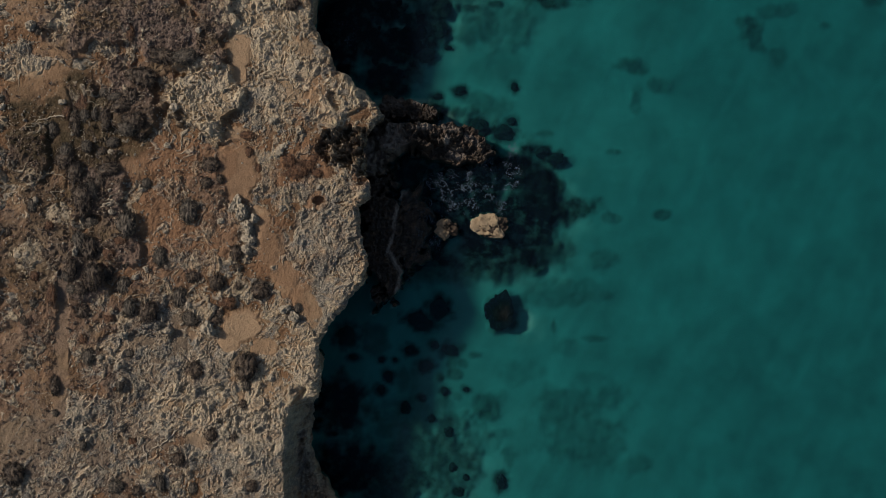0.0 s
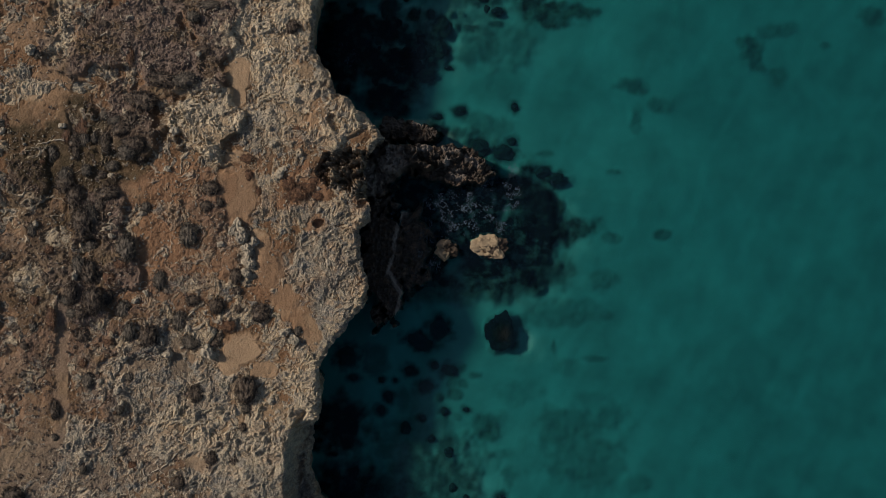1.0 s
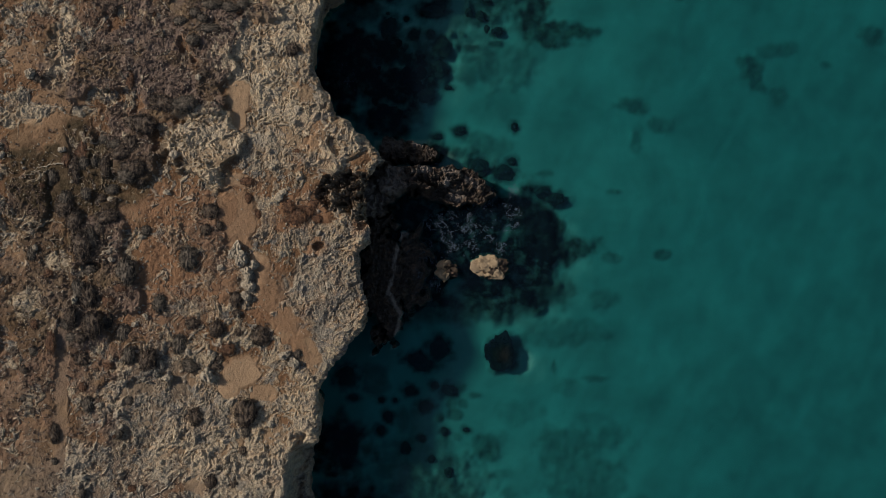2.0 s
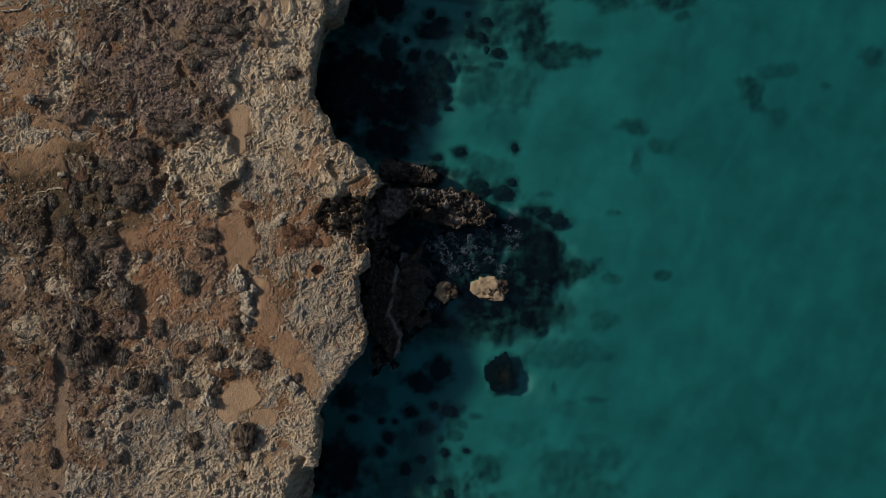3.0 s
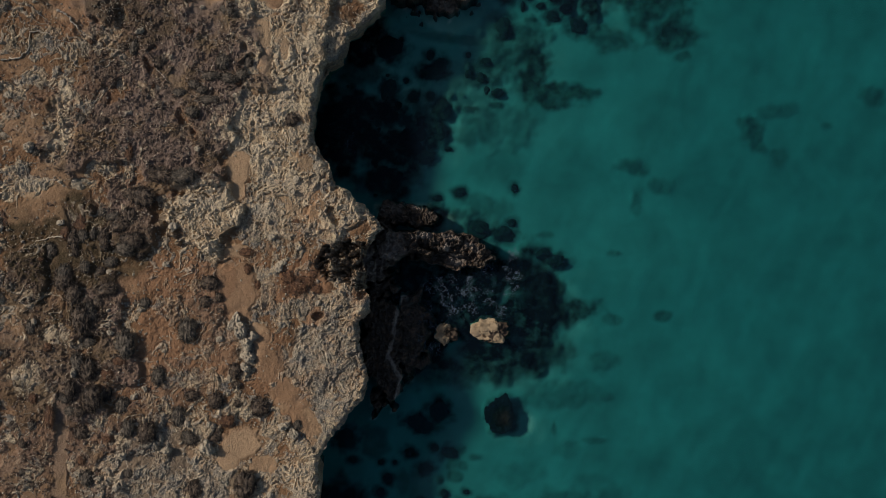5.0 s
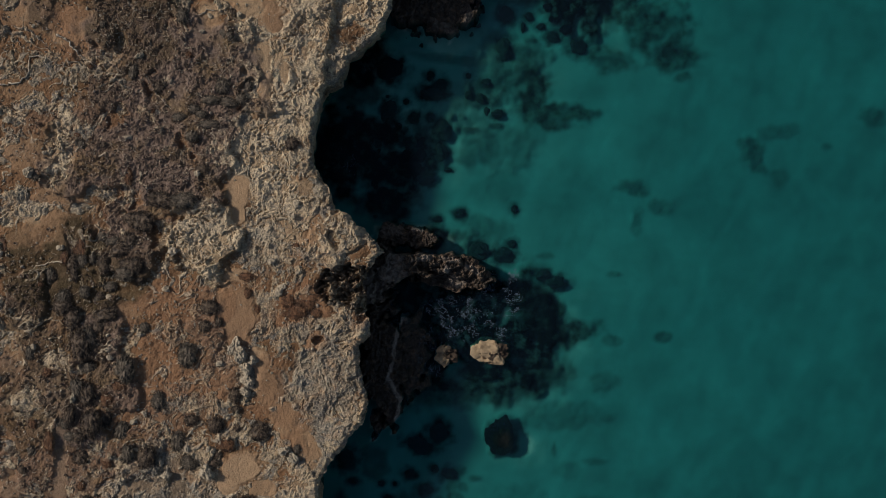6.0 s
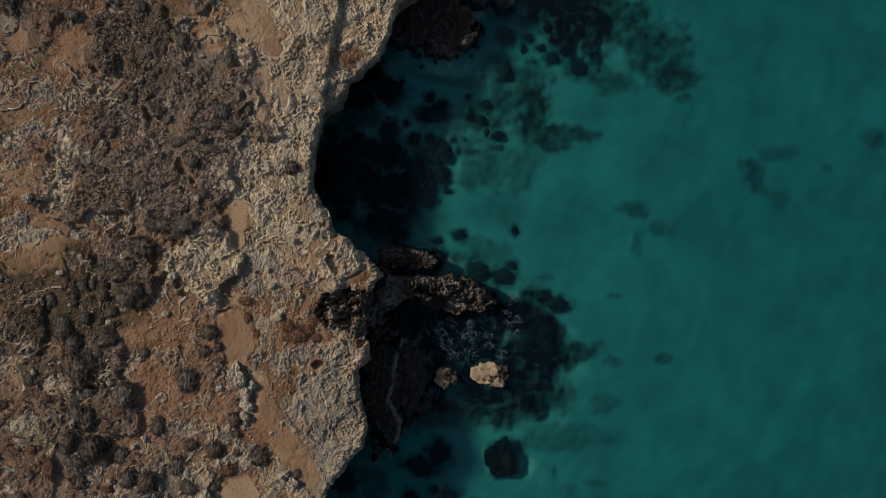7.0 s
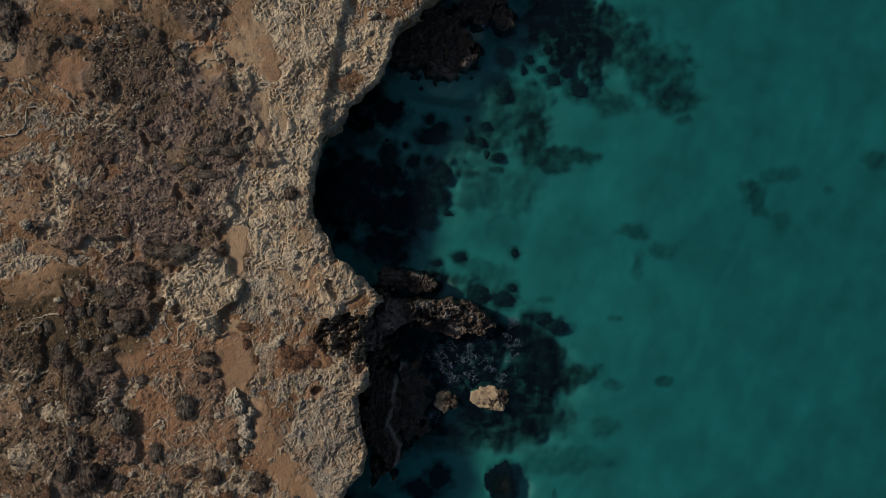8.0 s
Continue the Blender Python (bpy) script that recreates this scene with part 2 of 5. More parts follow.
# weed on the sand, dark reef and painted shade: x, y, half width, half length, turn, strength
WEED_NORTH = [(21.7, 45.4, 3.74, 3.37, -35, 0.8), (25.1, 42.4, 4.49, 3.56, -40, 0.72), (28.1, 39.4, 2.81, 2.62, 0, 0.72), (20.2, 37.9, 3.18, 1.5, -10, 0.6), (12.7, 31.2, 3.74, 1.57, 5, 1), (11.2, 34.2, 1.57, 2.81, 10, 0.9), (16.4, 31.5, 2.62, 0.94, 0, 0.8), (29.2, 35.8, 1.05, 0.67, 20, 0.6), (0.3, 39.8, 4.87, 1.87, 0, 0.15), (22.8, 48.8, 4.49, 1.12, 0, 0.3), (21.7, 48.6, 0.94, 0.52, 20, 0.7)]
WEED_EAST = [(37.6, 27.2, 1.65, 1.65, 0, 0.55), (40.4, 29.1, 2.62, 0.89, 10, 0.4), (38.4, 25.5, 0.89, 1.38, 20, 0.5), (41.2, 23.6, 0.96, 0.96, 0, 0.35), (22.9, 22.5, 1.65, 1.03, -10, 0.5), (23.7, 18.4, 0.76, 1.65, 0, 0.35), (26.6, 20.2, 1.51, 0.96, 0, 0.4), (52.4, 31.3, 1.65, 1.24, 0, 0.45), (46.9, 27.5, 0.83, 0.41, 0, 0.35), (12.5, 14.1, 0.96, 0.48, 0, 0.4), (15.7, 4.8, 3.03, 1.79, 0, 0.85), (13.2, -0.3, 4.13, 1.93, 0, 0.5), (19.2, -1.4, 2.07, 1.24, 0, 0.4), (15.7, -6.0, 4.68, 0.89, 5, 0.4), (20.5, 3.8, 1.24, 0.62, -10, 0.4), (26.7, 4.1, 1.17, 0.62, 0, 0.55)]
WEED_POINT = [(11.6, 7.9, 2.33, 3.16, 10, 1), (5.2, 17.5, 3.09, 1.51, 0, 0.4), (6.6, 22.0, 2.75, 2.06, 0, 0.2), (21.0, 11.9, 1.17, 0.41, 0, 0.4)]
WEED_SOUTH = [(5.8, -19.2, 1.93, 1.73, 0, 0.6), (7.2, -22.4, 1.21, 0.56, 0, 0.3), (3.6, -26.0, 1.21, 0.81, 0, 0.5), (8.2, -25.2, 1.01, 1.41, 0, 0.35), (4.6, -23.4, 2.01, 1.61, 0, 0.25), (15.9, -21.4, 4.83, 4.23, -30, 0.4), (13.9, -18.6, 2.42, 1.53, 0, 0.4), (20.7, -18.1, 2.42, 1.93, 0, 0.35), (18.7, -10.9, 1.33, 0.4, 0, 0.4), (14.7, -12.1, 1.61, 1.13, 0, 0.25), (9.4, -14.9, 2.42, 1.53, 0, 0.25), (13.5, -5.3, 4.83, 1.45, 0, 0.35), (23.1, -26.6, 2.42, 1.21, 0, 0.3)]
WEED_SMALL = [(13.5, -9.5, 0.28, 0.81, 0, 0.5), (1.0, -13.9, 0.6, 0.56, 0, 0.5), (2.4, -13.9, 0.6, 0.56, 0, 0.5), (3.8, -12.9, 0.81, 0.56, 0, 0.5), (1.5, -15.3, 1.01, 0.72, 0, 0.65), (-0.4, -15.7, 0.56, 0.72, 0, 0.65), (1.8, -17.9, 0.6, 0.56, 0, 0.4), (19.1, -24.2, 2.42, 2.42, 0, 0.35), (18.3, -15.7, 2.01, 0.81, 0, 0.2)]
REEF_NORTH = [(13.4, 48.4, 4.49, 2.06, 0, 0.95), (18.1, 45.4, 1.68, 3.37, 15, 0.8), (9.7, 37.7, 2.06, 2.06, 0, 0.55), (7.4, 35.3, 2.24, 1.87, 0, 0.6), (8.6, 34.5, 0.93, 1.87, 0, 0.45), (6.3, 29.8, 0.93, 0.45, 0, 0.6), (3.3, 29.3, 1.2, 0.37, 0, 0.6), (2.2, 30.8, 0.52, 0.52, 0, 0.5), (0.9, 30.8, 0.45, 0.56, 0, 0.45), (1.7, 29.3, 0.52, 0.41, 0, 0.5), (10.6, 40.1, 0.93, 0.34, 0, 0.5), (3.7, 37.5, 2.99, 0.52, -8, 0.35), (8.9, 45.0, 2.62, 0.45, -5, 0.4)]
# the bay's reef blocks and the cliff's shade, painted as one dark
REEF_SHADE_BAY = [(5.9, 31.4, 0.93, 0.65, 20, 0.6), (4.7, 33.3, 0.82, 0.77, 0, 0.6), (3.3, 33.3, 0.47, 0.56, 0, 0.5), (7.7, 34.9, 1.63, 1.87, 0, 0.4), (5.2, 28.8, 1.4, 0.65, -15, 0.4), (3.1, 29.3, 0.89, 0.42, 0, 0.6), (3.3, 26.5, 1.98, 1.28, 0, 0.33), (-9.9, 33.8, 3.0, 2.2, 0, 0.6), (-11.4, 26.7, 5.36, 5.36, 0, 1), (-5.3, 24.4, 3.6, 2.8, 0, 0.95), (-6.7, 28.6, 2.3, 2.3, 0, 0.9), (-6.5, 20.5, 3.5, 2.4, 0, 0.88)]
# reef and the cliff's shadow together, painted as dark patches
REEF_SHADE_SOUTH = [(-12.7, -19.3, 3.81, 3.41, 0, 0.95), (-11.5, -26.5, 4.42, 3.61, 0, 0.9), (-6.2, -27.3, 3.61, 2.41, 0, 0.75), (-8.1, -10.9, 1.53, 1.93, 0, 0.4), (-4.8, -16.1, 1.0, 1.53, 0, 0.4), (-5.4, -22.1, 2.41, 1.53, 0, 0.45), (-1.4, -23.3, 2.41, 1.61, 0, 0.45), (-2.6, -16.5, 2.01, 2.21, 0, 0.3)]
REEF_POINT = [(1.1, 7.9, 8.51, 5.79, 0, 1), (-4.3, 3.2, 5.79, 5.79, 0, 1), (6.6, 3.2, 4.22, 3.54, 0, 1), (9.6, 7.3, 2.72, 3.54, 0, 0.85), (4.9, -0.2, 4.77, 1.5, 0, 0.7), (10.6, 1.8, 2.18, 1.91, 0, 0.8), (-0.3, -1.5, 4.08, 1.23, 0, 0.6), (13.7, 10.7, 1.5, 0.95, 0, 0.4), (4.5, -1.8, 6.14, 1.91, 0, 0.55), (10.0, -0.9, 3.82, 2.05, 0, 0.6), (-1.6, -2.9, 3.82, 1.23, 0, 0.45), (11.7, 7.9, 2.05, 3.07, 0, 0.7), (11.4, 3.8, 2.73, 2.05, 0, 0.75)]
WEED = WEED_NORTH + WEED_EAST + WEED_POINT + WEED_SOUTH + WEED_SMALL
# shade of the inner bay baked in as dark patches among the reef
REEF_SHADE_INNER = [(-9.2, 36.9, 3.4, 2.6, 25, 1), (7.3, 36.0, 3.0, 4.4, 0, 0.42), (5.2, 33.3, 2.74, 1.92, 0, 0.6), (1.5, 37.6, 5.0, 0.5, -6, 0.3), (3.9, 29.8, 3.29, 1.37, 0, 0.3), (-1.9, 26.9, 2.1, 2.8, 0, 0.8), (-3.0, 30.2, 2.4, 1.1, 0, 0.35), (4.5, 27.1, 2.6, 1.92, 0, 0.35), (-0.9, 16.2, 1.4, 1.7, 0, 0.95), (7.0, 27.5, 4.0, 3.0, 0, 0.25), (4.0, 31.5, 3.6, 3.6, 0, 0.22)]
# more dark patches; the one at 7.6, -7.9 covers the weedy rock's shadow
REEF_SHADE_MORE = [(15.8, 46.0, 3.5, 3.0, 0, 0.7), (17.5, 43.0, 1.5, 3.0, 0, 0.8), (7.6, -7.9, 2.0, 2.1, 0, 0.75), (13.7, 48.2, 4.76, 3.4, 0, 1.3), (15.4, 44.1, 2.72, 2.72, 0, 1.0), (10.0, 37.3, 2.72, 3.06, 0, 0.42), (7.9, 34.6, 3.4, 2.72, 0, 0.28), (-1.6, -24.7, 5.5, 4.81, 0, 0.6), (-5.8, -28.1, 4.81, 3.44, 0, 0.7), (-0.3, -28.1, 3.44, 2.75, 0, 0.55), (-3.0, -20.6, 4.12, 2.75, 0, 0.45)]
REEFS_AND_SHADE = REEF_SHADE_MORE + REEF_NORTH + REEF_SHADE_BAY + REEF_SHADE_INNER + REEF_SHADE_SOUTH


def brink(y):
    return np.interp(y, BRINK[:, 0], BRINK[:, 1])


def inland(x, y):
    """Metres inland of the brink (minus: seaward), with a ragged line."""
    slope = (brink(y + 0.6) - brink(y - 0.6)) / 1.2
    d = (brink(y) - x) / np.sqrt(1 + np.clip(slope, -1.5, 1.5) ** 2)
    return d - 0.02 + 0.3 * fractal(x, y, 1.9, 4, 31, 0.6) + 0.2 * grain(x, y, 7.0, 37)


def seabed_height(x, y):
    z = -1.92 - 0.0135 * np.clip(x, 0, 70) + 0.12 * fractal(x, y, 9, 3, 61)
    z = z + 0.012 * np.sin(1.6 * x - 0.8 * y + 4.0 * grain(x, y, 5, 63)) * ramp(x, 8, 16)
    z = z + 0.6 * patches(x, y, [(0.2, 40.3, 4.8, 2.0, -5, 1)], 0.4, 66, 2.5)
    # bay floor raised so that its shaded sand looks brighter through less water
    z = z + 0.58 * patches(x, y, [(-4.0, 34.8, 7.0, 6.0, 0, 1)], 0.35, 68, 3.0, 0.55)
    clump = 1.3 + 0.22 * fractal(x, y, 1.6, 3, 65, 0.6)
    weed = np.clip(patches(x, y, WEED, 0.5, 71, 2.6, 0.4) * clump, 0, 1)
    # the reef mask also carries the shade painted into the bays
    reef = np.clip(1.1 * patches(x, y, REEFS_AND_SHADE, 0.4, 73, 2.2, 0.4), 0, 1)
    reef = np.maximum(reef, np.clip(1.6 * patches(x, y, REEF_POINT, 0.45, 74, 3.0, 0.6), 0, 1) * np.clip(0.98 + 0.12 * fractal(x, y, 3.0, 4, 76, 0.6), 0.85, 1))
    z = z + weed * (0.08 + 0.2 * fractal(x, y, 1.3, 3, 67))
    z = z + reef * (0.6 + 0.4 * fractal(x, y, 1.7, 4, 69))
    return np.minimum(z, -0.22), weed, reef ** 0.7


def land_height(x, y):
    """Height of the plateau and its cliff, and the masks of what covers it."""
    d = inland(x, y)
    base = 5.4 - 0.1 * np.clip(x, -160, 5) + 0.3 * grain(x, y, 14, 3) + 0.15 * grain(x, y, 6, 4)
    # limestone: broken, stepped beds with chips and pits
    wx, wy = x + 0.55 * fractal(x, y, 1.7, 2, 8), y + 0.55 * fractal(x, y, 1.7, 2, 9)
    crest = fractal(wx, wy, 2.6, 6, 14, 0.66)
    beds = 2.3 * crest
    crest = 0.05 * crest + 0.18 * (np.floor(beds) + ramp(beds - np.floor(beds), 0.36, 0.64)) / 2.3
    pits = ramp(cells(wx, wy, 0.44, 20)[0], 0.4, 0.16) * ramp(grain(x, y, 2.2, 21), -0.3, 0.4)
    rough = np.clip(0.85 + 0.8 * fractal(x, y, 7, 3, 22, 0.6), 0.2, 1.5) * (0.35 + 0.95 * ramp(fractal(x, y, 2.4, 4, 27, 0.65), -0.35, 0.45))
    chips = fractal(x, y, 0.75, 4, 26, 0.8)
    pale = patches(x, y, PALE_ROCK, 0.5, 41, 2.5)
    grey = patches(x, y, GREY_ROCK, 0.5, 43, 3.0)
    crust = patches(x, y, CRUST, 0.6, 44, 1.6)
    pale = np.maximum(pale, 0.65 * crust)
    rock = 1.15 * crest * (0.35 + 0.65 * rough) + 0.085 * chips * (0.35 + 0.65 * np.clip(rough, 0.2, 1.3)) - 0.26 * pits * (0.25 + 0.75 * pale)
    # thin winding crests that stand out of the soil
    vein = np.abs(fractal(wx, wy, 3.0, 3, 221))
    vein = ramp(vein, 0.1, 0.03) * ramp(fractal(x, y, 4.5, 3, 223), 0.05, 0.25) * ramp(d, 6, 12)
    near = ramp(np.maximum(np.maximum(-49 - x, 0), np.maximum(np.abs(y - 10) - 40, 0)), 10, 0)
    rock, vein = rock * near, vein * near
    # soil lies over the rock up to a level of its own
    sand = patches(x, y, SOIL_SOUTH, 0.28, 45, 1.4)
    brown = patches(x, y, SOIL_WEST + SOIL_NORTH, 0.5, 46, 1.8) * (1 - crust)
    soil = np.maximum(sand, brown)
    red = patches(x, y, RED_SOIL, 0.6, 47, 3.0)
    scrub = patches(x, y, SCRUB_SOUTH + SCRUB_NORTH, 0.6, 49, 3.2)
    moss = patches(x, y, MOSS, 0.7, 50, 3.0)
    far = ramp(d, 8, 30)
    bare = np.clip(soil * 1.15 + 0.35 * soil * grain(x, y, 0.9, 51), 0, 1)
    base = base + 0.5 * ramp(patches(x, y, PALE_ROCK[:2], 0.5, 41, 2.5), 0.35, 0.6) * (1 - bare)
    rock = rock * (1 - 0.93 * bare) * (1 - 0.72 * scrub) - 0.08 * bare
    rock = rock + vein * (1 - bare) * (0.1 + 0.08 * scrub) * near
    level = -0.06 + 0.06 * far + 0.15 * near * (1 - 0.85 * bare) * fractal(x, y, 4.0, 5, 53, 0.65) + 0.12 * bare + 0.09 * red + 0.15 * scrub + 0.08 * moss - 0.06 * pale - 0.1 * grey - 0.14 * crust
    level = level - 0.2 * ramp(d, 2.0, 0.2)
    cover = ramp(rock - level, 0.035, -0.02) * (1 - 0.9 * vein * (1 - bare))
    fine = 0.03 * fractal(x, y, 0.45, 3, 57, 0.7)
    z = base + np.maximum(rock, level + fine * (1 - 0.75 * soil))
    z = z + scrub * (1 - 0.7 * bare) * 0.13 * fractal(x, y, 1.3, 4, 59, 0.65)
    z = z + 0.3 * ramp(scrub, 0.25, 0.65) * (1 - bare)
    # a low scarp along the northern brink, and two holes in the rock
    scarp = np.interp(y, SCARP[:, 0], SCARP[:, 1]) + 0.35 * fractal(x, y, 1.6, 3, 231)
    z = z - 0.55 * ramp(x - scarp, -0.1, 0.25) * ramp(y, SCARP[0, 0] - 1.5, SCARP[0, 0] + 1.0)
    z = z - 0.55 * ramp(patches(x, y, HOLES, 0.3, 233, 1.0), 0.2, 0.7)
    # a collapsed pocket of broken blocks in the brink
    broken = ramp(patches(x, y, COLLAPSE, 0.35, 235, 1.6), 0.1, 0.6)
    lump = 0.42 + 0.8 * fractal(x, y, 1.6, 6, 239, 0.72) + 0.5 * ramp(x + 0.8 * (10.5 - y), -10.5, -7.5)
    z = z - broken * (1.9 - 1.5 * np.clip(lump, -0.3, 1.2) - 0.3 * ramp(d, 1.5, 3.5))
    # a lower sloping ledge on the southern brink
    step = ramp(patches(x, y, [(-14.0, -24.6, 2.5, 8.2, 6, 1.0)], 0.18, 87, 2.6, 0.4), 0.1, 0.9)
    z = z - step * (3.2 - 0.55 * fractal(x, y, 1.5, 5, 88, 0.68))
    # brink and cliff
    z = z - 0.35 * ramp(d, 0.5, 0.0)
    face = np.clip(-d / 1.3, 0, 1)
    z = np.where(d < 0, z + (-2.6 - z) * face, z)
    return z, dict(cover=cover * (1 - broken), broken=broken, moss=moss, vein=vein, soil=np.maximum(sand, 0.6 * brown), red=red, scrub=scrub, pale=pale, grey=grey)


def shelf_height(x, y, shelves=SHELVES):
    z = np.full(x.shape, -3.0)
    bumps = 0.24 * fractal(x, y, 2.6, 5, 101, 0.7)
    crack = cells(x + 0.5 * grain(x, y, 2, 103), y, 1.9, 105)
    bumps = bumps - 0.18 * ramp(crack[1] - crack[0], 0.12, 0.02) + 0.27 * fractal(x, y, 0.5, 3, 106, 0.8)
    bumps = bumps + 0.2 * (1 - np.abs(grain(x, y, 0.9, 108))) ** 3 - 0.07
    for k, (cx, cy, rx, ry, turn, high) in enumerate(shelves):
        m = patches(x, y, [(cx, cy, rx, ry, turn, 1.0)], 0.5, 107 + 3 * k, 1.8)
        lean = 0.45 * (y - cy) if 1.5 < high < 2.9 and cy > 12 else 0.0  # the ridge falls to the south
        z = np.maximum(z, -2.4 + np.minimum(m * 1.7, 1) * (high + 2.3 + lean + bumps * (0.6 + 0.12 * high)))
    return z


# boulders on the sea floor: x, y, half width, half length
BOULDERS_NORTH = [(7.4, 39.0, 1.2, 1.68), (10.4, 43.1, 0.67, 0.67), (7.6, 43.3, 1.05, 1.12), (9.7, 41.8, 0.37, 0.75), (12.7, 44.1, 0.82, 0.75), (14.6, 44.2, 0.93, 0.9), (13.4, 40.6, 1.05, 0.82), (14.9, 41.4, 1.12, 0.75), (16.4, 39.6, 1.42, 1.2), (11.9, 41.9, 0.75, 0.52), (13.1, 42.6, 0.45, 0.45), (3.1, 35.8, 0.45, 0.45), (5.2, 34.9, 0.93, 0.75), (4.6, 33.0, 0.93, 0.75), (3.1, 33.4, 0.56, 0.67), (5.4, 31.5, 0.52, 0.67), (6.5, 31.2, 0.93, 0.67), (7.8, 47.2, 1.12, 1.31)]
BOULDERS_BAY = [(-6.5, 36.3, 1.87, 1.52), (-1.4, 33.5, 1.87, 0.93), (-0.2, 34.5, 0.98, 1.05), (-1.5, 35.7, 0.65, 0.7), (-6.5, 31.6, 1.17, 1.63), (-3.5, 30.5, 0.93, 0.82), (-1.5, 30.7, 0.7, 0.7), (-0.2, 29.1, 1.21, 1.45), (-4.3, 27.9, 0.93, 0.93), (-0.4, 26.5, 1.17, 1.35), (-2.5, 26.3, 0.93, 1.28), (-3.5, 24.6, 1.63, 0.93), (-2.1, 23.5, 1.4, 0.93), (0.6, 24.5, 0.65, 0.33), (-4.4, 26.3, 0.7, 0.58), (-5.8, 28.4, 0.7, 0.82), (-5.3, 29.5, 0.58, 0.58), (-2.8, 27.7, 0.58, 0.7), (-4.4, 32.6, 0.51, 0.42)]
BOULDERS_SOUTH = [(-0.5, -7.3, 1.36, 1.44), (-3.2, -8.5, 1.53, 0.88), (-2.2, -9.2, 1.36, 0.8), (0.8, -12.3, 1.28, 0.8), (-1.0, -11.7, 0.6, 0.56), (-2.2, -14.3, 1.04, 0.76), (-4.6, -19.3, 0.76, 0.96), (-6.6, -15.5, 0.76, 0.84), (-7.5, -17.1, 0.72, 0.68), (-4.0, -12.3, 0.84, 0.68), (-11.7, -10.5, 1.36, 1.36), (-10.9, -13.2, 0.76, 0.44), (-7.5, -13.4, 0.56, 0.44), (1.8, -29.3, 0.96, 0.76), (7.0, -28.3, 0.8, 1.12), (1.2, -26.5, 0.68, 0.68), (0.2, -17.3, 0.6, 0.68), (2.8, -17.1, 0.52, 0.36), (-2.6, -18.1, 0.72, 0.6), (-5.8, -13.5, 0.4, 0.36), (-1.4, -20.5, 0.64, 0.56), (0.6, -22.1, 0.72, 0.8), (2.8, -27.7, 0.56, 0.56)]
BOULDERS_EAST = [(4.3, 14.6, 1.64, 1.37), (7.3, 14.1, 1.51, 1.1), (8.4, 15.5, 0.75, 0.62), (12.0, 11.8, 1.23, 0.82), (13.5, 10.9, 1.44, 0.89), (2.1, 19.2, 0.89, 0.68), (-0.7, 18.5, 0.75, 0.48), (8.7, 19.7, 0.55, 0.68)]
BOULDERS = BOULDERS_SOUTH + BOULDERS_BAY + BOULDERS_EAST + BOULDERS_NORTH
toss = random.Random(9)
for _ in range(40):  # a strew in the shade of the northern bay
    x, y, r = toss.uniform(-13, -1.5), toss.uniform(16.5, 44), toss.uniform(0.25, 0.7)
    if x > brink(y) + 0.8:
        BOULDERS.append((x, y, r, r * toss.uniform(0.7, 1.1)))


# ---- materials ----
def material(name):
    m = bpy.data.materials.new(name)
    m.use_nodes = True
    return m, m.node_tree.nodes, m.node_tree.links, m.node_tree.nodes["Principled BSDF"]


class Mixer:
    """Short words for the nodes that a material needs."""

    def __init__(self, nodes, links):
        self.nodes, self.links = nodes, links
        self.place = nodes.new("ShaderNodeTexCoord").outputs["Object"]

    def noise(self, size, detail=4.0, rough=0.6, place=None):
        n = self.nodes.new("ShaderNodeTexNoise")
        n.inputs["Scale"].default_value = 1.0 / size
        n.inputs["Detail"].default_value, n.inputs["Roughness"].default_value = detail, rough
        self.links.new(place or self.place, n.inputs["Vector"])
        return n.outputs["Fac"]

    def band(self, value, a, b, low=0.0, high=1.0):
        n = self.nodes.new("ShaderNodeMapRange")
        n.inputs["From Min"].default_value, n.inputs["From Max"].default_value = a, b
        n.inputs["To Min"].default_value, n.inputs["To Max"].default_value = low, high
        self.links.new(value, n.inputs["Value"])
        return n.outputs["Result"]

    def attribute(self, name):
        n = self.nodes.new("ShaderNodeAttribute")
        n.attribute_name = name
        return n.outputs["Fac"]

    def math(self, kind, a, b):
        n = self.nodes.new("ShaderNodeMath")
        n.operation = kind
        for k, v in enumerate((a, b)):
            if isinstance(v, (int, float)):
                n.inputs[k].default_value = v
            else:
                self.links.new(v, n.inputs[k])
        return n.outputs[0]

    def blend(self, fac, a, b, kind="MIX"):
        n = self.nodes.new("ShaderNodeMix")
        n.data_type, n.blend_type = "RGBA", kind
        for socket, v in ((n.inputs["Factor"], fac), (n.inputs[6], a), (n.inputs[7], b)):
            if isinstance(v, (int, float)):
                socket.default_value = v
            elif isinstance(v, tuple):
                socket.default_value = (*v, 1)
            else:
                self.links.new(v, socket)
        return n.outputs[2]

    def bump(self, height, strength, distance, bsdf):
        n = self.nodes.new("ShaderNodeBump")
        n.inputs["Strength"].default_value, n.inputs["Distance"].default_value = strength, distance
        self.links.new(height, n.inputs["Height"])
        self.links.new(n.outputs[0], bsdf.inputs["Normal"])


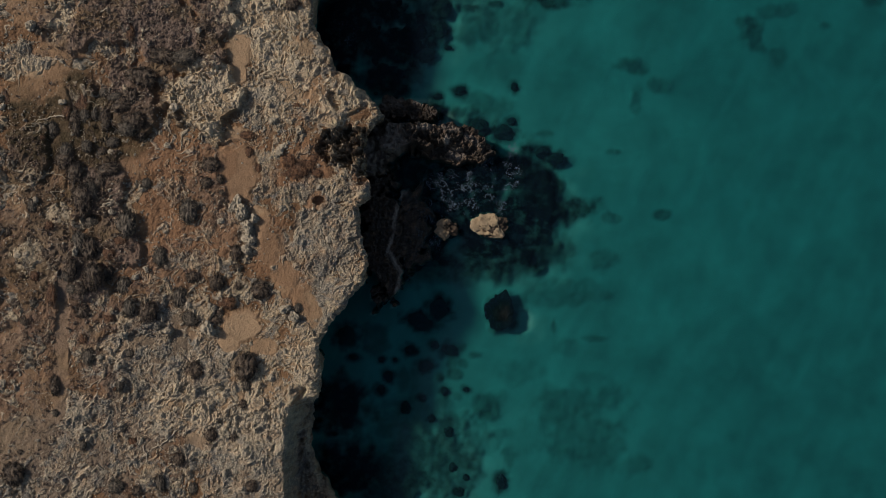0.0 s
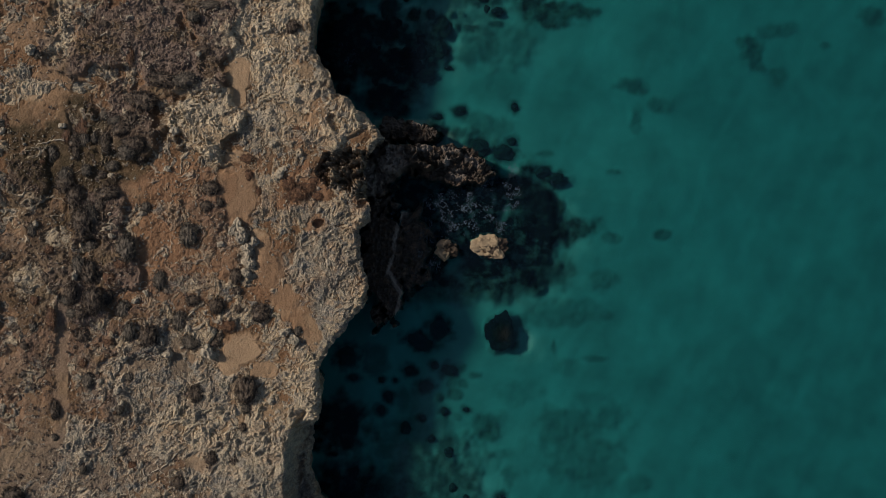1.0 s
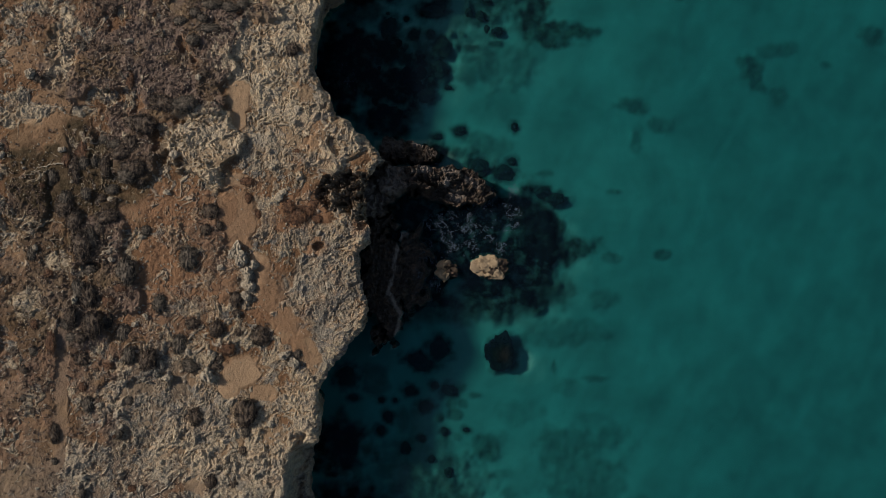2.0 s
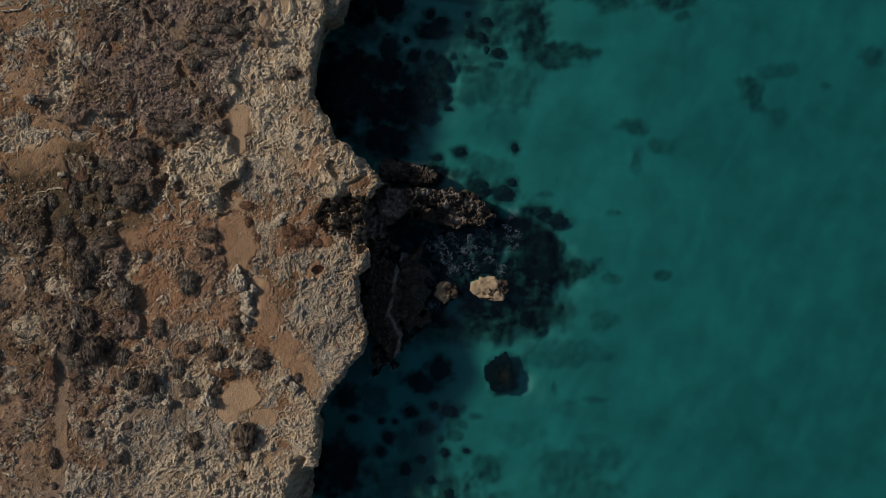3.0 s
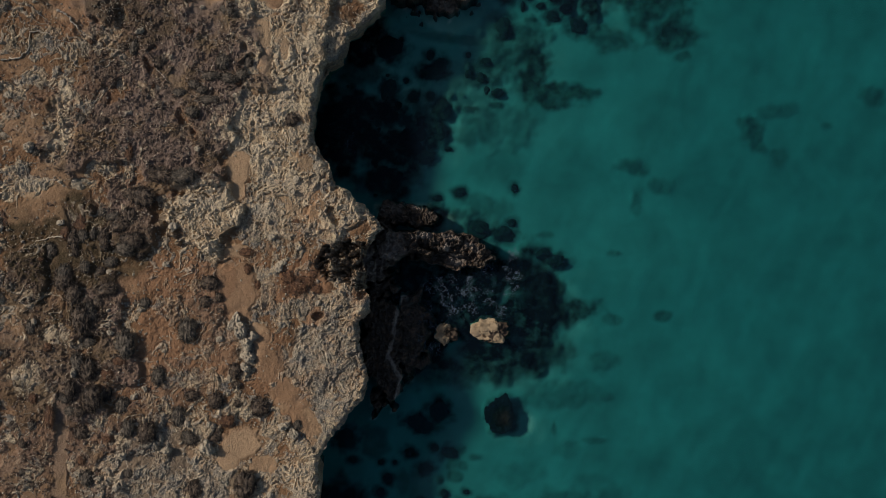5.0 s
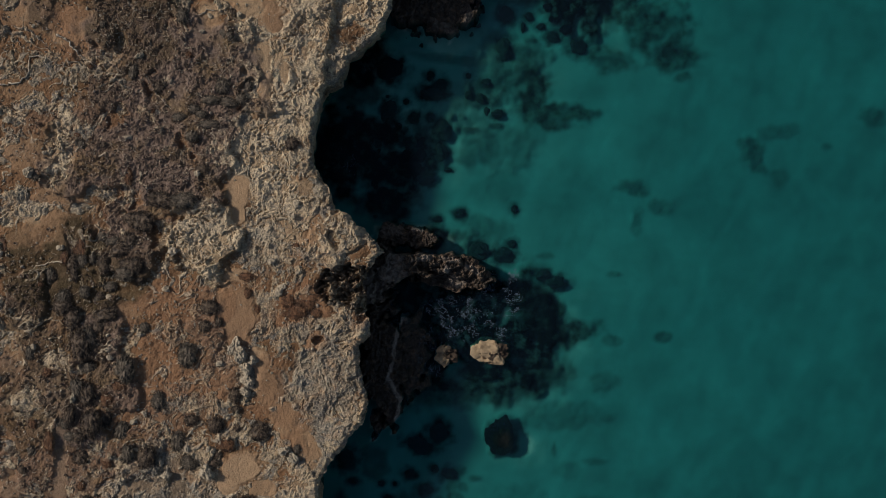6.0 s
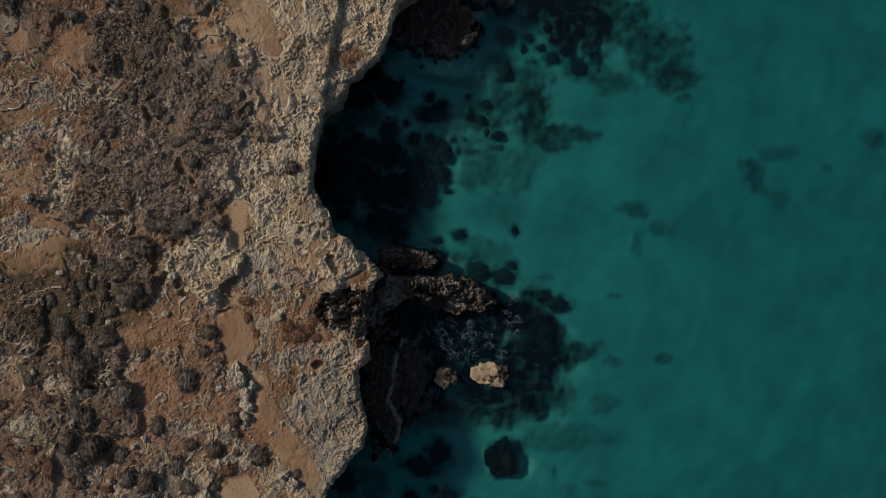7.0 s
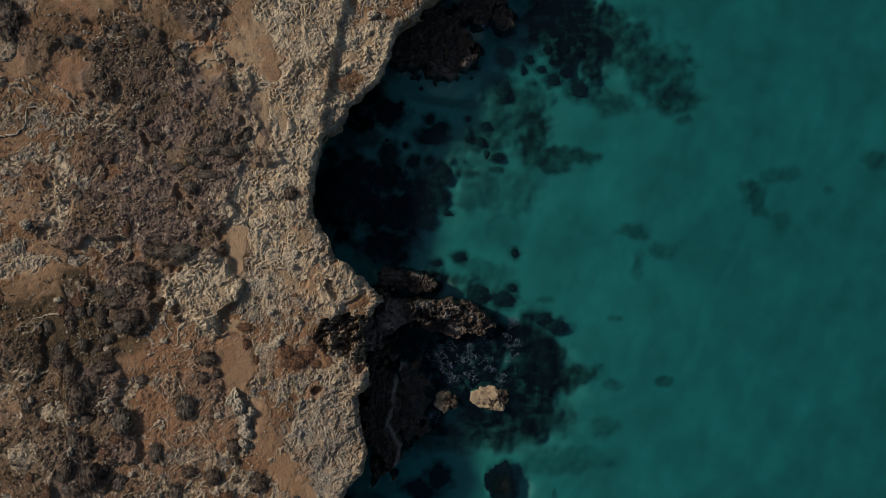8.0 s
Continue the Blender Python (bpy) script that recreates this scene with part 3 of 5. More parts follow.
def ground_material():
    m, nodes, links, bsdf = material("karst_ground")
    k = Mixer(nodes, links)
    big, mid, fine = k.noise(5.0, 5), k.noise(0.9, 5, 0.65), k.noise(0.13, 4, 0.7)
    lime = k.blend(k.band(mid, 0.3, 0.7), (0.3, 0.23, 0.145), (0.68, 0.53, 0.34))
    lime = k.blend(k.math("MULTIPLY", k.attribute("pale"), 0.55), lime, (0.74, 0.58, 0.37))
    lime = k.blend(k.math("MULTIPLY", k.attribute("grey"), 0.75), lime, (0.38, 0.33, 0.25))
    lime = k.blend(k.band(k.noise(0.3, 5, 0.7), 0.42, 0.6, 0.0, 0.7), lime, (0.17, 0.135, 0.1))
    lime = k.blend(k.band(k.noise(1.7, 5, 0.65), 0.46, 0.62, 0.0, 0.55), lime, (0.38, 0.225, 0.12))
    lime = k.blend(k.band(k.noise(3.1, 6, 0.7), 0.5, 0.64, 0.0, 0.7), lime, (0.15, 0.143, 0.128))
    lime = k.blend(k.band(k.noise(0.75, 5, 0.7), 0.54, 0.66, 0.0, 0.42), lime, (0.25, 0.135, 0.07))
    # dark spots paint the shade of small pits into the rock's colour
    lime = k.blend(k.band(k.noise(0.36, 4, 0.6), 0.55, 0.63, 0.0, 0.75), lime, (0.09, 0.072, 0.056))
    lime = k.blend(k.band(k.noise(1.2, 6, 0.72), 0.51, 0.58, 0.0, 0.8), lime, (0.155, 0.148, 0.135))
    lime = k.blend(k.math("MULTIPLY", k.attribute("moss"), 0.85), lime, (0.11, 0.078, 0.04))
    lime = k.blend(k.math("MULTIPLY", k.attribute("red"), 0.5), lime, (0.3, 0.165, 0.088))
    lime = k.blend(k.math("MULTIPLY", k.attribute("pale"), k.band(mid, 0.3, 0.65, 0.15, 0.75)), lime, (0.72, 0.57, 0.38))
    lime = k.blend(k.math("MULTIPLY", k.attribute("vein"), 0.6), lime, (0.56, 0.45, 0.32))
    lime = k.blend(k.math("MULTIPLY", k.attribute("broken"), k.band(k.noise(0.8, 4), 0.4, 0.6, 0.25, 0.75)), lime, (0.24, 0.155, 0.092))
    earth = k.blend(k.band(big, 0.3, 0.7), (0.14, 0.071, 0.034), (0.235, 0.126, 0.061))
    earth = k.blend(k.math("MULTIPLY", k.attribute("grey"), 0.85), earth, (0.24, 0.198, 0.142))
    earth = k.blend(k.math("MULTIPLY", k.attribute("pale"), 0.8), earth, (0.44, 0.325, 0.2))
    earth = k.blend(k.attribute("soil"), earth, (0.41, 0.268, 0.155))
    earth = k.blend(k.math("MULTIPLY", k.attribute("red"), 0.8), earth, (0.255, 0.134, 0.07))
    litter = k.blend(k.band(mid, 0.35, 0.65), (0.115, 0.082, 0.066), (0.2, 0.148, 0.12))
    litter = k.blend(k.band(k.noise(4.0, 4), 0.5, 0.64, 0.0, 0.7), litter, (0.15, 0.1, 0.045))
    earth = k.blend(k.math("MULTIPLY", k.attribute("scrub"), 0.85), earth, litter)
    earth = k.blend(k.math("MULTIPLY", k.attribute("moss"), k.band(mid, 0.35, 0.6, 0.65, 1.0)), earth, (0.058, 0.039, 0.017))
    earth = k.blend(k.band(fine, 0.55, 0.75, 0.0, 0.3), earth, (0.35, 0.24, 0.14))
    both = k.blend(k.attribute("cover"), lime, earth)
    both = k.blend(k.band(fine, 0.25, 0.75), both, k.blend(1.0, both, (0.64, 0.64, 0.64), "MULTIPLY"))
    flecks = k.math("MULTIPLY", k.band(k.noise(0.11, 2, 0.6), 0.56, 0.66, 0.0, 0.5), k.band(k.attribute("cover"), 0.0, 1.0, 1.0, 0.12))
    both = k.blend(flecks, both, (0.68, 0.56, 0.4))
    links.new(both, bsdf.inputs["Base Color"])
    bsdf.inputs["Roughness"].default_value = 0.92
    bsdf.inputs["Specular IOR Level"].default_value = 0.2
    k.bump(k.math("MULTIPLY", k.math("ADD", fine, k.noise(0.4, 6, 0.75)), k.band(k.attribute("cover"), 0.0, 1.0, 1.0, 0.5)), 1.0, 0.15, bsdf)
    return m


def stone_material(name, dark, light, stain, rough=0.9, size=0.6, bare=None, foot=None, shine=0.25):
    m, nodes, links, bsdf = material(name)
    k = Mixer(nodes, links)
    info = nodes.new("ShaderNodeObjectInfo").outputs["Random"]
    base = k.blend(k.band(k.noise(size, 6, 0.65), 0.3, 0.7), dark, light)
    base = k.blend(k.band(k.noise(size * 2.6, 4), 0.5, 0.66, 0.0, 0.8), base, stain)
    base = k.blend(k.math("MULTIPLY", info, 0.3), base, dark)
    if bare:
        base = k.blend(k.attribute("bare"), base, bare)
    if foot:  # another cover on the foot of the rock: its colour, and between which heights it ends
        up = nodes.new("ShaderNodeSeparateXYZ")
        links.new(k.place, up.inputs[0])
        high = k.math("ADD", up.outputs[2], k.band(k.noise(0.7, 5, 0.7), 0.2, 0.8, -0.3, 0.3))
        base = k.blend(k.band(high, foot[1], foot[2]), foot[0], base)
    links.new(base, bsdf.inputs["Base Color"])
    bsdf.inputs["Roughness"].default_value = rough
    bsdf.inputs["Specular IOR Level"].default_value = shine
    k.bump(k.noise(size * 0.35, 6, 0.7), 0.8, 0.12, bsdf)
    return m


def seabed_material():
    m, nodes, links, bsdf = material("sandy_seabed")
    k = Mixer(nodes, links)
    sand = k.blend(k.band(k.noise(6.0, 6, 0.6), 0.32, 0.68), (0.37, 0.345, 0.275), (0.62, 0.575, 0.465))
    sand = k.blend(k.band(k.noise(0.7, 4), 0.4, 0.7, 0.0, 0.35), sand, (0.45, 0.42, 0.34))
    # pale slanting bands paint the light of the swell into the sand
    turned = nodes.new("ShaderNodeVectorRotate")
    turned.rotation_type = "Z_AXIS"
    turned.inputs["Angle"].default_value = radians(-62)
    links.new(k.place, turned.inputs["Vector"])
    drawn = nodes.new("ShaderNodeMapping")
    drawn.inputs["Scale"].default_value = (0.16, 1.0, 1.0)
    links.new(turned.outputs[0], drawn.inputs["Vector"])
    sand = k.blend(k.band(k.noise(2.6, 4, 0.5, drawn.outputs[0]), 0.5, 0.68, 0.0, 0.2), sand, (0.72, 0.67, 0.55))
    # near-black for the reef and for the shade painted in with it
    reef_dark = k.blend(k.noise(0.8, 5, 0.7), (0.001, 0.001, 0.001), (0.007, 0.0055, 0.005))
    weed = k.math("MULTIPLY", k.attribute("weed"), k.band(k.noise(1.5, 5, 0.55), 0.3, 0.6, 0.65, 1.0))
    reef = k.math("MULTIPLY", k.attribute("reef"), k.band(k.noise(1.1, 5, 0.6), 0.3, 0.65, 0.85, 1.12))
    meadow = k.blend(k.band(k.noise(1.9, 5, 0.65), 0.35, 0.65), (0.035, 0.032, 0.023), (0.17, 0.14, 0.096))
    meadow = k.blend(k.band(k.noise(0.6, 5, 0.65), 0.42, 0.65, 0.0, 0.42), meadow, (0.014, 0.013, 0.01))
    floor = k.blend(weed, sand, meadow)
    links.new(k.blend(k.math("MINIMUM", reef, 1.0), floor, reef_dark), bsdf.inputs["Base Color"])
    bsdf.inputs["Roughness"].default_value = 0.95
    bsdf.inputs["Specular IOR Level"].default_value = 0.04
    k.bump(k.noise(0.3, 4), 0.4, 0.08, bsdf)
    return m


def water_material():
    """Clear sea: what passes falls off with the depth of water below, what the water scatters back grows with it."""
    m, nodes, links, bsdf = material("sea_water")
    k = Mixer(nodes, links)
    deep = k.attribute("depth")
    tint = nodes.new("ShaderNodeCombineColor")
    for socket, fade in zip(tint.inputs, WATER_FADE):
        links.new(k.math("POWER", math.exp(-fade), deep), socket)
    clear = nodes.new("ShaderNodeBsdfTransparent")
    links.new(tint.outputs[0], clear.inputs["Color"])
    murk = nodes.new("ShaderNodeBsdfDiffuse")
    murk.inputs["Color"].default_value = (*WATER_SCATTER, 1)
    body = nodes.new("ShaderNodeMixShader")
    links.new(k.math("SUBTRACT", 1.0, k.math("POWER", math.exp(-WATER_MURK), deep)), body.inputs[0])
    links.new(clear.outputs[0], body.inputs[1])
    links.new(murk.outputs[0], body.inputs[2])
    gloss = nodes.new("ShaderNodeBsdfGlossy")
    gloss.inputs["Roughness"].default_value = 0.12
    ripple = nodes.new("ShaderNodeBump")
    ripple.inputs["Strength"].default_value, ripple.inputs["Distance"].default_value = 0.35, 0.2
    links.new(k.math("ADD", k.noise(2.2, 4), k.noise(0.5, 3)), ripple.inputs["Height"])
    links.new(ripple.outputs[0], gloss.inputs["Normal"])
    top = nodes.new("ShaderNodeMixShader")
    top.inputs[0].default_value = 0.005
    links.new(body.outputs[0], top.inputs[1])
    links.new(gloss.outputs[0], top.inputs[2])
    links.new(top.outputs[0], nodes["Material Output"].inputs["Surface"])
    nodes.remove(bsdf)
    return m


def leaf_material(name, dark, light, dry):
    m, nodes, links, bsdf = material(name)
    k = Mixer(nodes, links)
    geo = nodes.new("ShaderNodeNewGeometry").outputs["Random Per Island"]
    base = k.blend(geo, dark, light)
    base = k.blend(k.band(geo, 0.93, 0.96), base, dry)
    base = k.blend(k.band(k.noise(0.5, 3), 0.4, 0.6), base, dark)
    links.new(base, bsdf.inputs["Base Color"])
    bsdf.inputs["Roughness"].default_value = 0.75
    bsdf.inputs["Specular IOR Level"].default_value = 0.2
    return m


def foam_material():
    m, nodes, links, bsdf = material("sea_foam")
    k = Mixer(nodes, links)
    links.new(k.blend(k.noise(0.3, 4), (0.025, 0.045, 0.065), (0.115, 0.145, 0.18)), bsdf.inputs["Base Color"])
    bsdf.inputs["Roughness"].default_value = 0.8
    return m


WATER_FADE, WATER_SCATTER, WATER_MURK = (1.04, 0.385, 0.362), (0.06, 0.14, 0.24), 0.022
GROUND, SEABED, WATER, FOAM = ground_material(), seabed_material(), water_material(), foam_material()
PALE_STONE = stone_material("pale_limestone", (0.16, 0.115, 0.07), (0.36, 0.27, 0.17), (0.24, 0.165, 0.095), foot=((0.06, 0.04, 0.026), -0.12, 0.05))
RIM_STONE = stone_material("brown_weedy_rock", (0.016, 0.012, 0.009), (0.075, 0.05, 0.033), (0.15, 0.09, 0.05), 0.8, 0.25)
LIMESTONE = stone_material("weathered_limestone", (0.22, 0.18, 0.13), (0.48, 0.4, 0.29), (0.16, 0.14, 0.12))
WET_STONE = stone_material("dark_wet_rock", (0.011, 0.009, 0.008), (0.072, 0.055, 0.041), (0.125, 0.08, 0.05), 0.55, 0.3, (0.31, 0.26, 0.215))
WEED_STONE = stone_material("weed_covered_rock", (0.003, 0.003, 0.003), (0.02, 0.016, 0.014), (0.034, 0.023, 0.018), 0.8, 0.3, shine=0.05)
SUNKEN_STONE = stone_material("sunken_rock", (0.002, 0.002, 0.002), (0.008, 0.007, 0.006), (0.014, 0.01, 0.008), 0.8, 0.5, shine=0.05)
SANDED_STONE = stone_material("sunken_rock_in_sand", (0.018, 0.017, 0.014), (0.06, 0.052, 0.042), (0.075, 0.058, 0.043), 0.8, 0.5, foot=((0.05, 0.045, 0.036), -0.3, 0.4), shine=0.05)
DEAD = stone_material("bleached_dead_wood", (0.36, 0.29, 0.21), (0.62, 0.52, 0.4), (0.45, 0.36, 0.27), 0.85, 0.2)
LEAF_DARK = leaf_material("dark_leaves", (0.03, 0.023, 0.018), (0.155, 0.112, 0.078), (0.25, 0.16, 0.095))
LEAF_DRY = leaf_material("dry_grey_leaves", (0.04, 0.034, 0.026), (0.14, 0.11, 0.082), (0.32, 0.26, 0.19))
LEAF_RUST = leaf_material("rusty_leaves", (0.045, 0.024, 0.014), (0.16, 0.078, 0.04), (0.28, 0.17, 0.09))
WOOD = stone_material("bleached_twigs", (0.2, 0.16, 0.12), (0.42, 0.36, 0.28), (0.3, 0.24, 0.17), 0.85, 0.2)


# ---- meshes ----
def mesh_of(name, verts, faces, mat, smooth=True, masks=None):
    me = bpy.data.meshes.new(name)
    verts, faces = np.asarray(verts, dtype=np.float32), np.asarray(faces, dtype=np.int32)
    n = faces.shape[1]
    me.vertices.add(len(verts))
    me.vertices.foreach_set("co", verts.ravel())
    me.loops.add(faces.size)
    me.loops.foreach_set("vertex_index", faces.ravel())
    me.polygons.add(len(faces))
    me.polygons.foreach_set("loop_start", np.arange(0, faces.size, n, dtype=np.int32))
    me.polygons.foreach_set("use_smooth", np.full(len(faces), smooth))
    for key, values in (masks or {}).items():
        me.attributes.new(key, "FLOAT", "POINT").data.foreach_set("value", np.asarray(values, dtype=np.float32).ravel())
    me.update(calc_edges=True)
    me.validate()
    me.materials.append(mat)
    return me


def lines(a, b, step, low, high):
    """Grid lines at that step from a to b, then ever wider apart out to low and high."""
    mid = np.arange(a, b + step / 2, step)
    out, up, down = [], [], []
    s, v = step, b
    while v < high:
        s *= 1.2
        v += s
        up.append(min(v, high))
    s, v = step, a
    while v > low:
        s *= 1.2
        v -= s
        down.append(max(v, low))
    return np.array(down[::-1] + list(mid) + up)


def sheet(xs, ys):
    x, y = np.meshgrid(xs, ys)
    w = len(xs)
    i = (np.arange(len(ys) - 1)[:, None] * w + np.arange(w - 1)[None, :]).ravel()
    return x, y, np.stack([i, i + 1, i + 1 + w, i + w], 1)


def trimmed(verts, faces, keep, masks, corners=1):
    """Only the faces with at least so many corners inside keep."""
    faces = faces[keep.ravel()[faces].sum(axis=1) >= corners]
    used = np.unique(faces)
    back = np.zeros(len(verts), dtype=np.int64)
    back[used] = np.arange(len(used))
    return verts[used], back[faces], {k: v.ravel()[used] for k, v in masks.items()}


# the two pale rocks standing in the water, and dark ones that break the surface
SEA_ROCKS = [
    ("pale tan limestone rock standing in the shallow water", PALE_STONE, 0.25, 2.3, 1.22, 1.12, 25, 1.35, 3),
    ("large pale tan limestone rock broken on one side in the water", PALE_STONE, 5.3, 2.75, 1.85, 1.45, -18, 1.2, 5),
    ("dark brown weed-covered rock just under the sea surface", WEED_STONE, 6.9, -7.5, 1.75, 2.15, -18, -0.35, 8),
]


# ---- structure ----
def build_ground():
    x, y, faces = sheet(lines(-49, 0, 0.085, -3000, 6), lines(-30, 50, 0.085, -3000, 3000))
    z, masks = land_height(x, y)
    # the face is drawn back under the brink
    d = inland(x, y)
    keep = d > -1.5
    slope = np.clip((brink(y + 0.6) - brink(y - 0.6)) / 1.2, -1.5, 1.5)
    back = np.where(d < 0, np.clip(d, -1.5, 0) * (2.4 + 0.4 * grain(x, y, 1.5, 95)), 0) / np.sqrt(1 + slope ** 2)
    x, y = x + back, y - back * slope
    v, f, masks = trimmed(np.stack([x, y, z], -1).reshape(-1, 3), faces, keep, masks)
    return tagged(new("ground", mesh_of("ground", v, f, GROUND, False, masks)),
                  "rugged pale limestone plateau with red soil ending in a sea cliff", "ground", kind="structure")


def build_seabed():
    x, y, faces = sheet(lines(-16, 56, 0.25, -60, 3000), lines(-34, 54, 0.25, -3000, 3000))
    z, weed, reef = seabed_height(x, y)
    # dark halos painted round the boulders soften their outlines, deeper on the shaded west
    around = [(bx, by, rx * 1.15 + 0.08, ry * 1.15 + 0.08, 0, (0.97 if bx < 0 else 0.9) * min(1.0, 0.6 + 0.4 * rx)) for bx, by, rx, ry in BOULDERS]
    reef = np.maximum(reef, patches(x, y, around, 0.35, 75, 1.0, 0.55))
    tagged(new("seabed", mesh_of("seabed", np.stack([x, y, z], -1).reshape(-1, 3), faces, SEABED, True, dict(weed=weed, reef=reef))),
           "pale sandy sea floor with dark weed patches under shallow water", "seabed", kind="structure")


def build_water():
    x, y, faces = sheet(lines(-16, 56, 0.4, -60, 3000), lines(-34, 54, 0.4, -3000, 3000))
    depth = -np.maximum(seabed_height(x, y)[0], shelf_height(x, y))
    for _, _, cx, cy, rx, ry, turn, top, _ in SEA_ROCKS:
        rise = patches(x, y, [(cx, cy, rx * 0.62, ry * 0.62, turn, 1.0)], 0.1, 91, 2.0)
        depth = depth + (max(-top, 0.0) - depth) * rise
    depth = np.clip(depth, 0.05, None)
    z = 0.03 * grain(x, y, 5, 201) + 0.015 * grain(x, y, 1.8, 203)
    ob = new("water", mesh_of("water", np.stack([x, y, z], -1).reshape(-1, 3), faces, WATER, True, dict(depth=depth)))
    tagged(ob, "calm clear teal green sea with faint ripples", "sea", kind="structure")


def shelf_mesh(name, shelves, x0, x1, y0, y1):
    x, y, faces = sheet(np.arange(x0, x1, 0.11), np.arange(y0, y1, 0.11))
    z = shelf_height(x, y, shelves)
    # the mask holds the crest's painted light besides the pale streaks
    strips = patches(x, y, BARE_AND_LIT, 0.45, 111, 0.8, 0.35)
    v, f, masks = trimmed(np.stack([x, y, z], -1).reshape(-1, 3), faces, z > -2.2, dict(bare=strips))
    return mesh_of(name, v, f, WET_STONE, False, masks)


def build_shelves():
    tagged(new("rock_shelf", shelf_mesh("rock_shelf", SHELF_POINT, -15, 9, -9, 19)),
           "dark wet rock shelf and ridge at the foot of the cliff", "rock shelf", kind="structure")
    tagged(new("rock_outcrop", shelf_mesh("rock_outcrop", SHELF_BLOCK, -10, 3, 13, 20)),
           "low dark weedy rock block beside the ridge in the water", "rock")
    tagged(new("rock_outcrop", shelf_mesh("rock_outcrop", SHELF_NORTH, -9, 11, 37, 54)),
           "broad dark wet rock outcrop below the cliff in the bay", "rock")


build_ground()
build_seabed()
build_water()
build_shelves()


# ---- things ----
def part(name, me, parent, label=""):
    ob = new(name, me)
    ob.parent = parent
    return tagged(ob, label)


def ground_at(x, y):
    return float(land_height(np.array([[float(x)]]), np.array([[float(y)]]))[0][0, 0])


def bottom_at(x, y):
    return float(seabed_height(np.array([[float(x)]]), np.array([[float(y)]]))[0][0, 0])


def boulder_mesh(name, seed, mat, rough=0.35, finer=3, crag=0.0):
    """A rounded, broken lump about 2 m across, a little sunk below its base."""
    bm = bmesh.new()
    bmesh.ops.create_icosphere(bm, subdivisions=finer, radius=1.0)
    shift = Vector((seed * 7.3, seed * 3.1, seed * 1.7))
    for v in bm.verts:
        p = v.co.copy()
        n = noise.fractal(p * 0.9 + shift, 0.8, 2.0, 5)
        chip = noise.cell(p * 1.6 + shift) * (0.1 if crag == 0.3 else 0.0)
        edge = (1 - abs(noise.noise(p * 2.3 + shift))) ** 2 - 0.6 + 0.6 * noise.fractal(p * 4.5 + shift, 0.7, 2.0, 4)
        if crag == 0.1:  # a worn, flat top
            p = Vector((p.x, p.y, p.z * (1 - 0.35 * max(p.z, 0))))
        v.co = p * (1 + rough * n + chip + (crag if crag != 0.16 else 0.05) * edge)
        if crag == 0.16 and v.co.z > 0:
            v.co.z = v.co.z ** 1.9
        v.co.z = max(v.co.z, -0.6)
    me = bpy.data.meshes.new(name)
    bm.to_mesh(me)
    bm.free()
    for poly in me.polygons:
        poly.use_smooth = crag == 0.16
    me.materials.append(mat)
    return me


# shrubs: a dome of small leaves over a few stems
def shrub_crown(seed, mat, leaves, size):
    rng = np.random.default_rng(seed)
    clumps = rng.normal(size=(150, 3))
    clumps /= np.linalg.norm(clumps, axis=1)[:, None]
    clumps[:, 2] = np.abs(clumps[:, 2]) * 0.9
    clumps *= rng.uniform(0.78, 0.98, (150, 1))
    which = rng.integers(0, 150, leaves)
    c = clumps[which] + rng.normal(size=(leaves, 3)) * 0.06
    c[:, 2] = np.abs(c[:, 2]) * 0.75 + 0.03
    a, b = rng.normal(size=(leaves, 3)), rng.normal(size=(leaves, 3))
    a /= np.linalg.norm(a, axis=1)[:, None]
    b -= a * (a * b).sum(1)[:, None]
    b /= np.linalg.norm(b, axis=1)[:, None]
    a *= size * rng.uniform(0.6, 1.4, (leaves, 1))
    b *= size * 0.45
    v = np.stack([c - a, c + b, c + a, c - b], 1).reshape(-1, 3)
    # the dense twiggy inside, uneven and dark between the leaves
    turn, rise = np.meshgrid(np.linspace(0, 2 * math.pi, 33), np.linspace(0, 0.5 * math.pi, 11))
    r = 0.8 + 0.16 * fractal(np.cos(turn) * np.cos(rise) * 2 + seed, np.sin(turn) * np.cos(rise) * 2 + rise, 0.7, 3, seed)
    r[:, -1] = r[:, 0]
    dome = np.stack([r * np.cos(turn) * np.cos(rise), r * np.sin(turn) * np.cos(rise), 0.75 * r * np.sin(rise)], -1).reshape(-1, 3)
    i = (np.arange(10)[:, None] * 33 + np.arange(32)[None, :]).ravel() + len(v)
    quads = np.stack([i, i + 1, i + 34, i + 33], 1)
    faces = np.concatenate([np.arange(leaves * 4).reshape(-1, 4), quads])
    return mesh_of("crown", np.concatenate([v, dome]), faces, mat, False)


